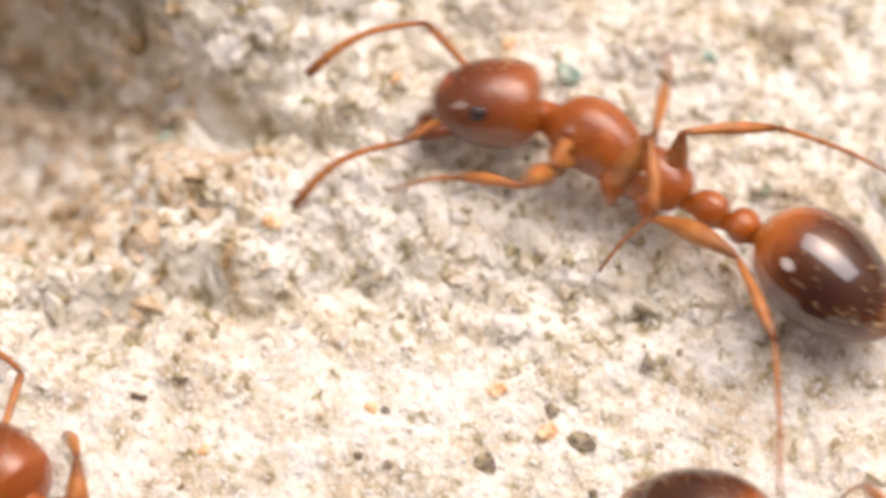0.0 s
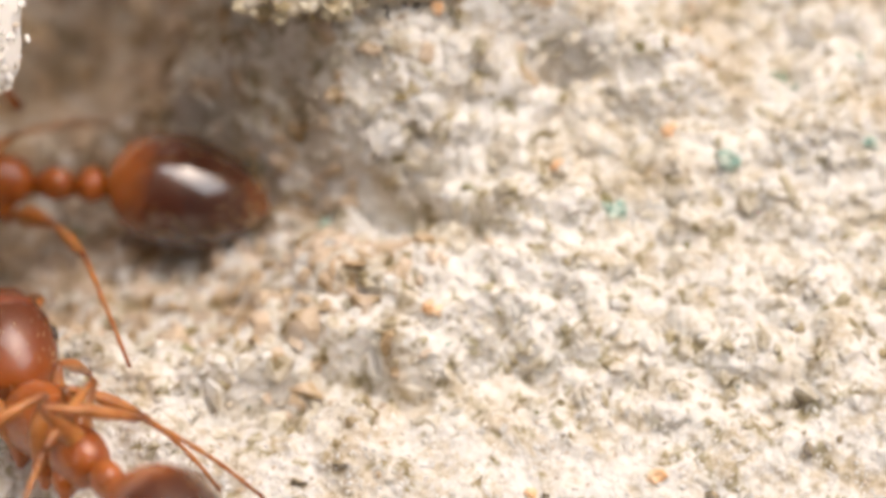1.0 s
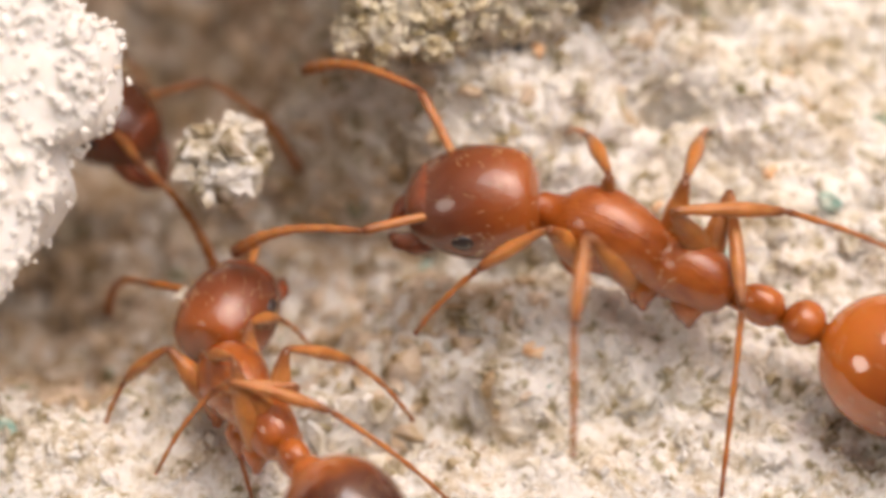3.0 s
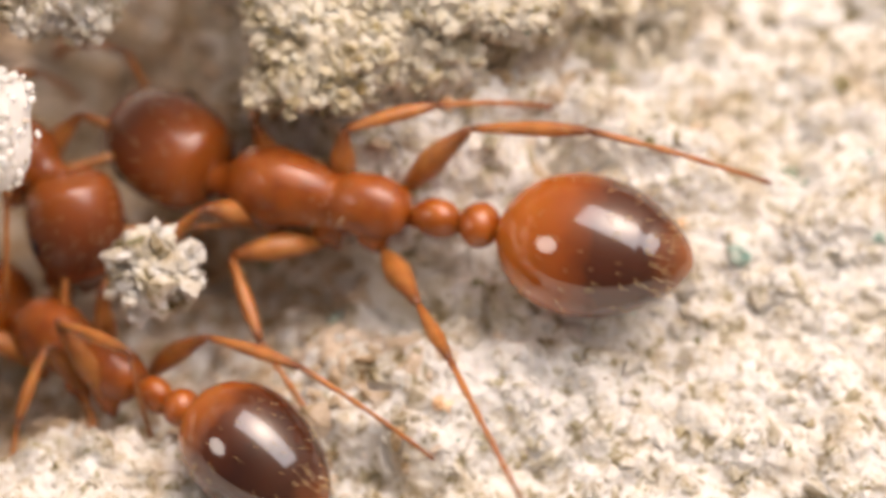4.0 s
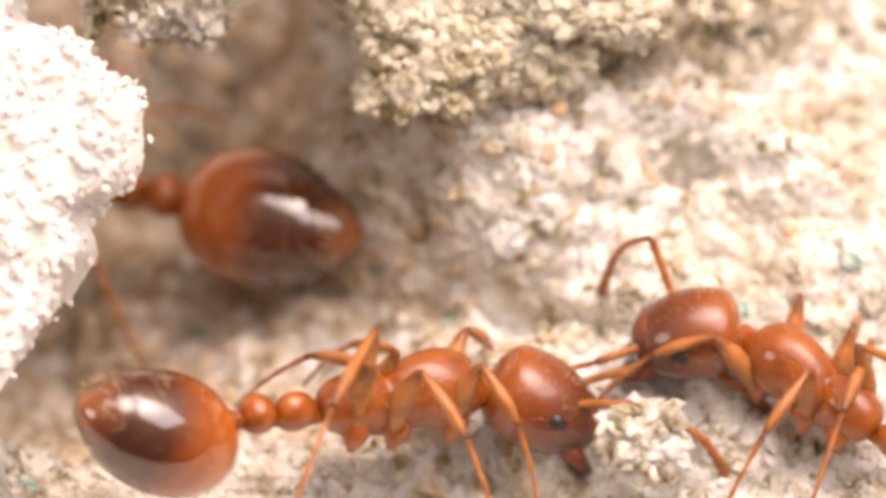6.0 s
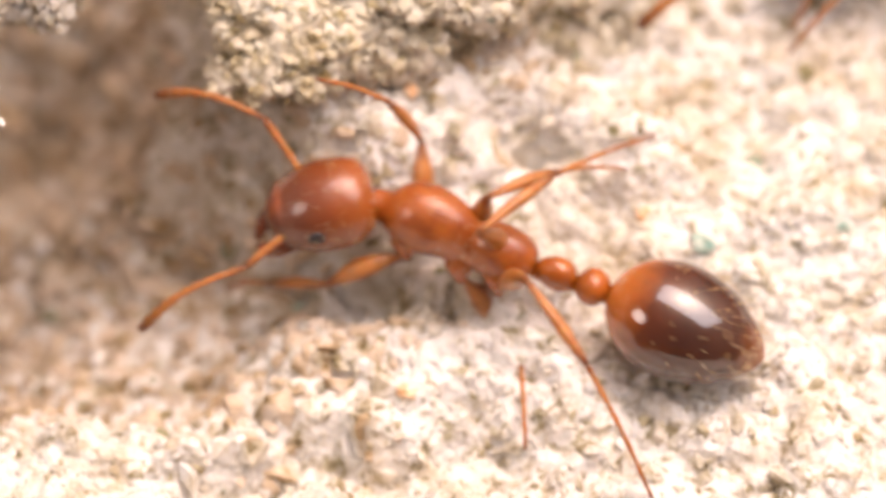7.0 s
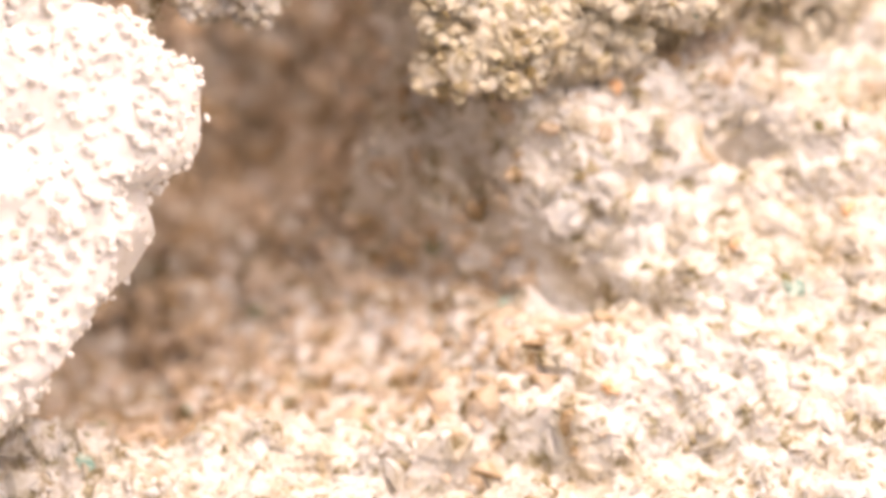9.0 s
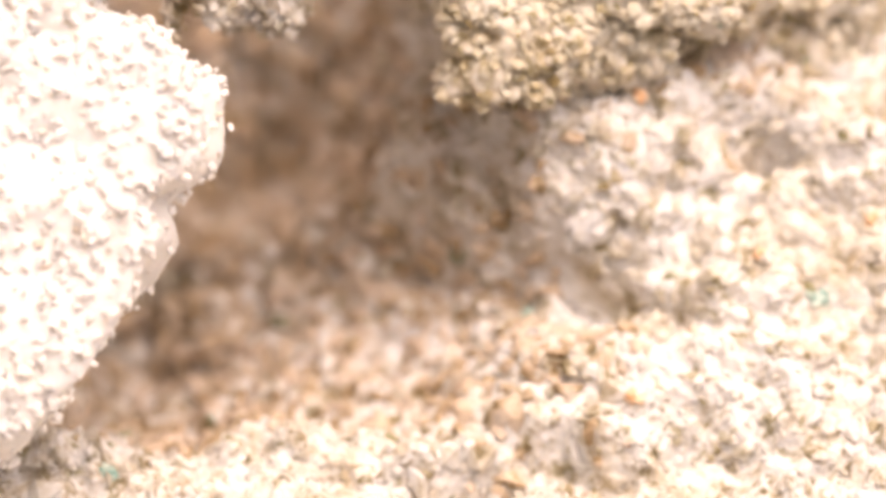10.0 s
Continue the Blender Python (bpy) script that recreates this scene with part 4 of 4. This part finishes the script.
ant_track("dark glossy ant at rest on pale sand", 0.86, DARK_GASTER, 7, [],
          [(0.0, 2250, 1330, 1875, 1240, 45, 0.5), (0.6, 2420, 1330, 2000, 1230, 45, 0.5), (2.0, 3000, 1700, 2600, 1600, 45, 0.5), (10.0, 3000, 1700, 2600, 1600, 45, 0.5)])


def wander(t, a, b, seed):
    return math.sin(t * a + seed) * 0.6 + math.sin(t * b + 2.3 * seed) * 0.4


STRIDE = 0.6
LIFT = (0.3, 0.8, 1.0)


def gait_foot(i, sgn, dist, size):
    """Where a walking foot is in the ant's space: alternating tripods, by the way gone."""
    ph = (dist / (2 * STRIDE) + (0.5 if (i + (sgn > 0)) % 2 else 0.0)) % 1.0
    if ph < 0.6:
        off, up = STRIDE * (0.5 - ph / 0.6), 0.0
    else:
        k = (ph - 0.6) / 0.4
        off, up = STRIDE * (k - 0.5), 0.25 * math.sin(math.pi * k)
    fx, fy = STANCE[i]
    return Vector((fx + off / size, sgn * fy, -0.58 / size + up))


def ant_motion(label, size, mat, seed, rows, feet, knees, head_rows, feelers, load):
    root, bones = build_ant(label, size, mat, seed)
    times = [k / 10 for k in range(101)]
    mats, dist, way = {}, {}, 0.0
    for t in times:
        mats[t] = ant_root(lerp_rows(rows, t), size)
        if t:
            way += (mats[t].translation - mats[round(t - 0.1, 1)].translation).length / S
        dist[t] = way

    def local(t, p):
        return mats[t].inverted() @ (p * S) / (S * size)

    # how far the seen feet lie from the plain gait, at the times at which they are known
    fixes = {}
    for (i, sgn), seen in feet.items():
        out = []
        hip = Vector((HIPS[i][0], sgn * HIPS[i][1], HIPS[i][2]))
        for t, x, y in seen:
            t = round(t, 1)
            centre = mats[t] @ (hip * size * S) / S
            level = max(depth_over(x, y, 0.24), ledge_top(x, y) + 0.08)
            p = ray_near(x, y, centre, sum(LEG_BONES[i]) * size * (0.89 if ledge_top(x, y) < -1 else 0.96), level)
            if p.z < float(ground_base(p.x, p.y)) + 0.12:        # a buried foot: stretch the leg
                p = ray_near(x, y, centre, sum(LEG_BONES[i]) * size * 0.985, level)
            kn = next((r[1:] for r in knees.get((i, sgn), ()) if abs(r[0] - t) < 0.01), None)
            if kn:                                               # the foot that agrees with the knee as it was seen
                f, tb, ts = (a * size for a in LEG_BONES[i])
                knee = ray_on(*kn, centre, f, max(centre.dot(BACK) + 0.6, ledge_top(*kn) + 0.1))
                q = ray_on(x, y, knee, (tb + ts) * 0.975, level)
                if q.z > float(ground_base(q.x, q.y)) - 0.05:
                    p = q
            out.append((t, *(local(t, p) - gait_foot(i, sgn, dist[t], size))))
        fixes[i, sgn] = [(out[0][0] - 0.4, 0, 0, 0)] + out + [(out[-1][0] + 0.4, 0, 0, 0)]

    # the turn of a leg about its hip and ankle that brings the knee where it was seen
    turns = {}
    for (i, sgn), seen in knees.items():
        hip = Vector((HIPS[i][0], sgn * HIPS[i][1], HIPS[i][2]))
        out = []
        for t, x, y in seen:
            t = round(t, 1)
            foot = gait_foot(i, sgn, dist[t], size) + Vector(next(r[1:] for r in fixes[i, sgn] if abs(r[0] - t) < 0.01))
            best = []
            for k in range(-35, 36):
                kn = mats[t] @ (solve_leg(hip, foot, LEG_BONES[i], sgn, LIFT[i], k * math.pi / 36)[0] * size * S) / S
                want = at_picture(x, y, kn.dot(BACK))
                clear = 0.0
                for q in (kn, kn * 0.5 + mats[t] @ (foot * size * S) / S * 0.5, kn * 0.75 + mats[t] @ (foot * size * S) / S * 0.25):
                    qx, qy, qw = picture_of(q)
                    clear += max(0.18 - (q.z - float(ground_base(q.x, q.y))), 0.0) + min(max(ledge_top(qx, qy) + 0.06 - qw, 0.0), 0.8)
                best.append(((kn - want).length + 0.003 * abs(k) + 0.15 * clear, k))
            out.append((t, min(best)[1] * math.pi / 36))
        turns[i, sgn] = [(out[0][0] - 0.4, 0.0)] + out + [(out[-1][0] + 0.4, 0.0)]

    track = {key: [] for key in bones}
    for t in times:
        m = mats[t]
        # head
        hm = Euler((0, radians(9 + 4 * wander(t, 2.1, 3.7, seed)), radians(7 * wander(t, 1.7, 2.9, seed + 4)))).to_matrix()
        if head_rows and head_rows[0][0] - 0.05 <= t <= head_rows[-1][0] + 0.05:
            x, y = lerp_rows(head_rows, t)
            neck = m @ (HEAD_AT * size * S) / S
            w = (neck - (m.to_3x3() @ Vector((0, 0, 1))) * 0.15).dot(BACK)
            d = (local(t, ray_near(x, y, neck, 0.38 * size, w)) - HEAD_AT).normalized()
            d.y = max(min(d.y, 0.75), -0.75)
            d.x = max(d.x, 0.45)
            d = Vector((d.x, d.y, d.z - 0.10)).normalized()
            sd = Vector((0, 0, 1)).cross(d).normalized()
            hm = Matrix((d, sd, d.cross(sd))).transposed()
        hm = Matrix.Translation(HEAD_AT * S) @ hm.to_4x4()
        track["head"].append((t, hm))
        track["gaster"].append((t, Matrix.Translation(Vector((-2.02, 0, -0.10 if seed == 2 else -0.02)) * S) @ Euler((0, radians({1: -14, 2: -28, 3: -2, 4: 24, 5: -8}.get(seed, 4) + 2 * wander(t, 1.3, 2.2, seed)), 0)).to_matrix().to_4x4()))
        # legs
        for i, hip in enumerate(HIPS):
            for sgn in (1, -1):
                h = Vector((hip[0], sgn * hip[1], hip[2]))
                foot = gait_foot(i, sgn, dist[t], size)
                if (i, sgn) in fixes:
                    rows_of = fixes[i, sgn]
                    if rows_of[0][0] < t < rows_of[-1][0]:
                        a = max(r for r in rows_of if r[0] <= t + 1e-6)
                        b = min((r for r in rows_of if r[0] > t + 1e-6), default=a)
                        k = (t - a[0]) / (b[0] - a[0]) if b[0] > a[0] else 0
                        foot = foot + Vector(a[1:]).lerp(Vector(b[1:]), k)
                track[i, sgn].append((t, (h, *solve_leg(h, foot, LEG_BONES[i], sgn, LIFT[i], np.interp(t, *zip(*turns[i, sgn])) if (i, sgn) in turns else 0.0))))
        # feelers
        for sgn in (1, -1):
            base = hm @ (Vector((SCAPE_AT[0], sgn * SCAPE_AT[1], SCAPE_AT[2])) * S) / S
            yaw = sgn * radians(42 + 16 * wander(t, 5.0, 7.3, seed + sgn))
            pit = radians(8 + 14 * wander(t, 4.1, 6.7, seed + 2 * sgn))
            tip = base + Vector((math.cos(yaw) * math.cos(pit), math.sin(yaw) * math.cos(pit), math.sin(pit))) * 0.74
            yaw2, pit2 = yaw * 0.25, radians(-34 + 14 * wander(t, 6.1, 4.7, seed + 3 * sgn))
            end = tip + Vector((math.cos(yaw2) * math.cos(pit2), math.sin(yaw2) * math.cos(pit2), math.sin(pit2))) * 1.08
            fr = feelers.get(sgn)
            if fr and fr[0][0] - 0.05 <= t <= fr[-1][0] + 0.05:
                ex, ey, tx, ty = lerp_rows(fr, t)
                bw = m @ (base * size * S) / S
                e = ray_near(ex, ey, bw, 0.74 * size, max((bw + Vector((0, 0, 0.1))).dot(BACK), ledge_top(ex, ey) + 0.05))
                q = ray_near(tx, ty, e, 1.08 * size, max(e.dot(BACK) - 0.3, ledge_top(tx, ty) + 0.05))
                tip = base + (local(t, e) - base).normalized() * 0.74
                end = tip + (local(t, q) - tip).normalized() * 1.08
            track["feeler", sgn].append((t, (base, tip, end)))
    if seed == 2:
        gr = grains("stuck_grain", np.array([[0.38, 0.37, 0.18]]), np.array([0.17]), "", 2, bones["head"])
        gr["kind"] = ""
    walk(root, list(mats.items()))
    for key, rows_of in track.items():
        if key in ("head", "gaster"):
            walk(bones[key], rows_of)
        else:
            for k, ob in enumerate(bones[key]):
                walk(ob, [(t, bone_pose(j[k], j[k + 1])) for t, j in rows_of])
    if load:
        crumb = lump("sand_crumb", "crumb of cemented pale sand held in an ant's jaws", Vector((0, 0, 0)), (0.23, 0.23, 0.14), 61, 0.6, (0.11, 0.25), 190, proud=(-0.25, 0.20), cement=CEMENT, cover=GRAIN, bumpy=0.3)
        held = {t: (mats[t] @ Matrix.Scale(size, 4) @ hm @ Matrix.Translation(Vector((1.10, 0, -0.22)) * S)) for t, hm in track["head"]}
        offs = [(t, *(at_picture(x, y, max(held[t].translation.dot(BACK) / S + 0.1, depth_over(x, y, 0.35), 0.3)) - held[t].translation / S)) for t, x, y in load]
        walk(crumb, [(t, Matrix.Translation(Vector(lerp_rows(offs, t)) * S) @ m) for t, m in held.items()])


def motions():
    for a in ANTS:
        ant_motion(*a)


motions()
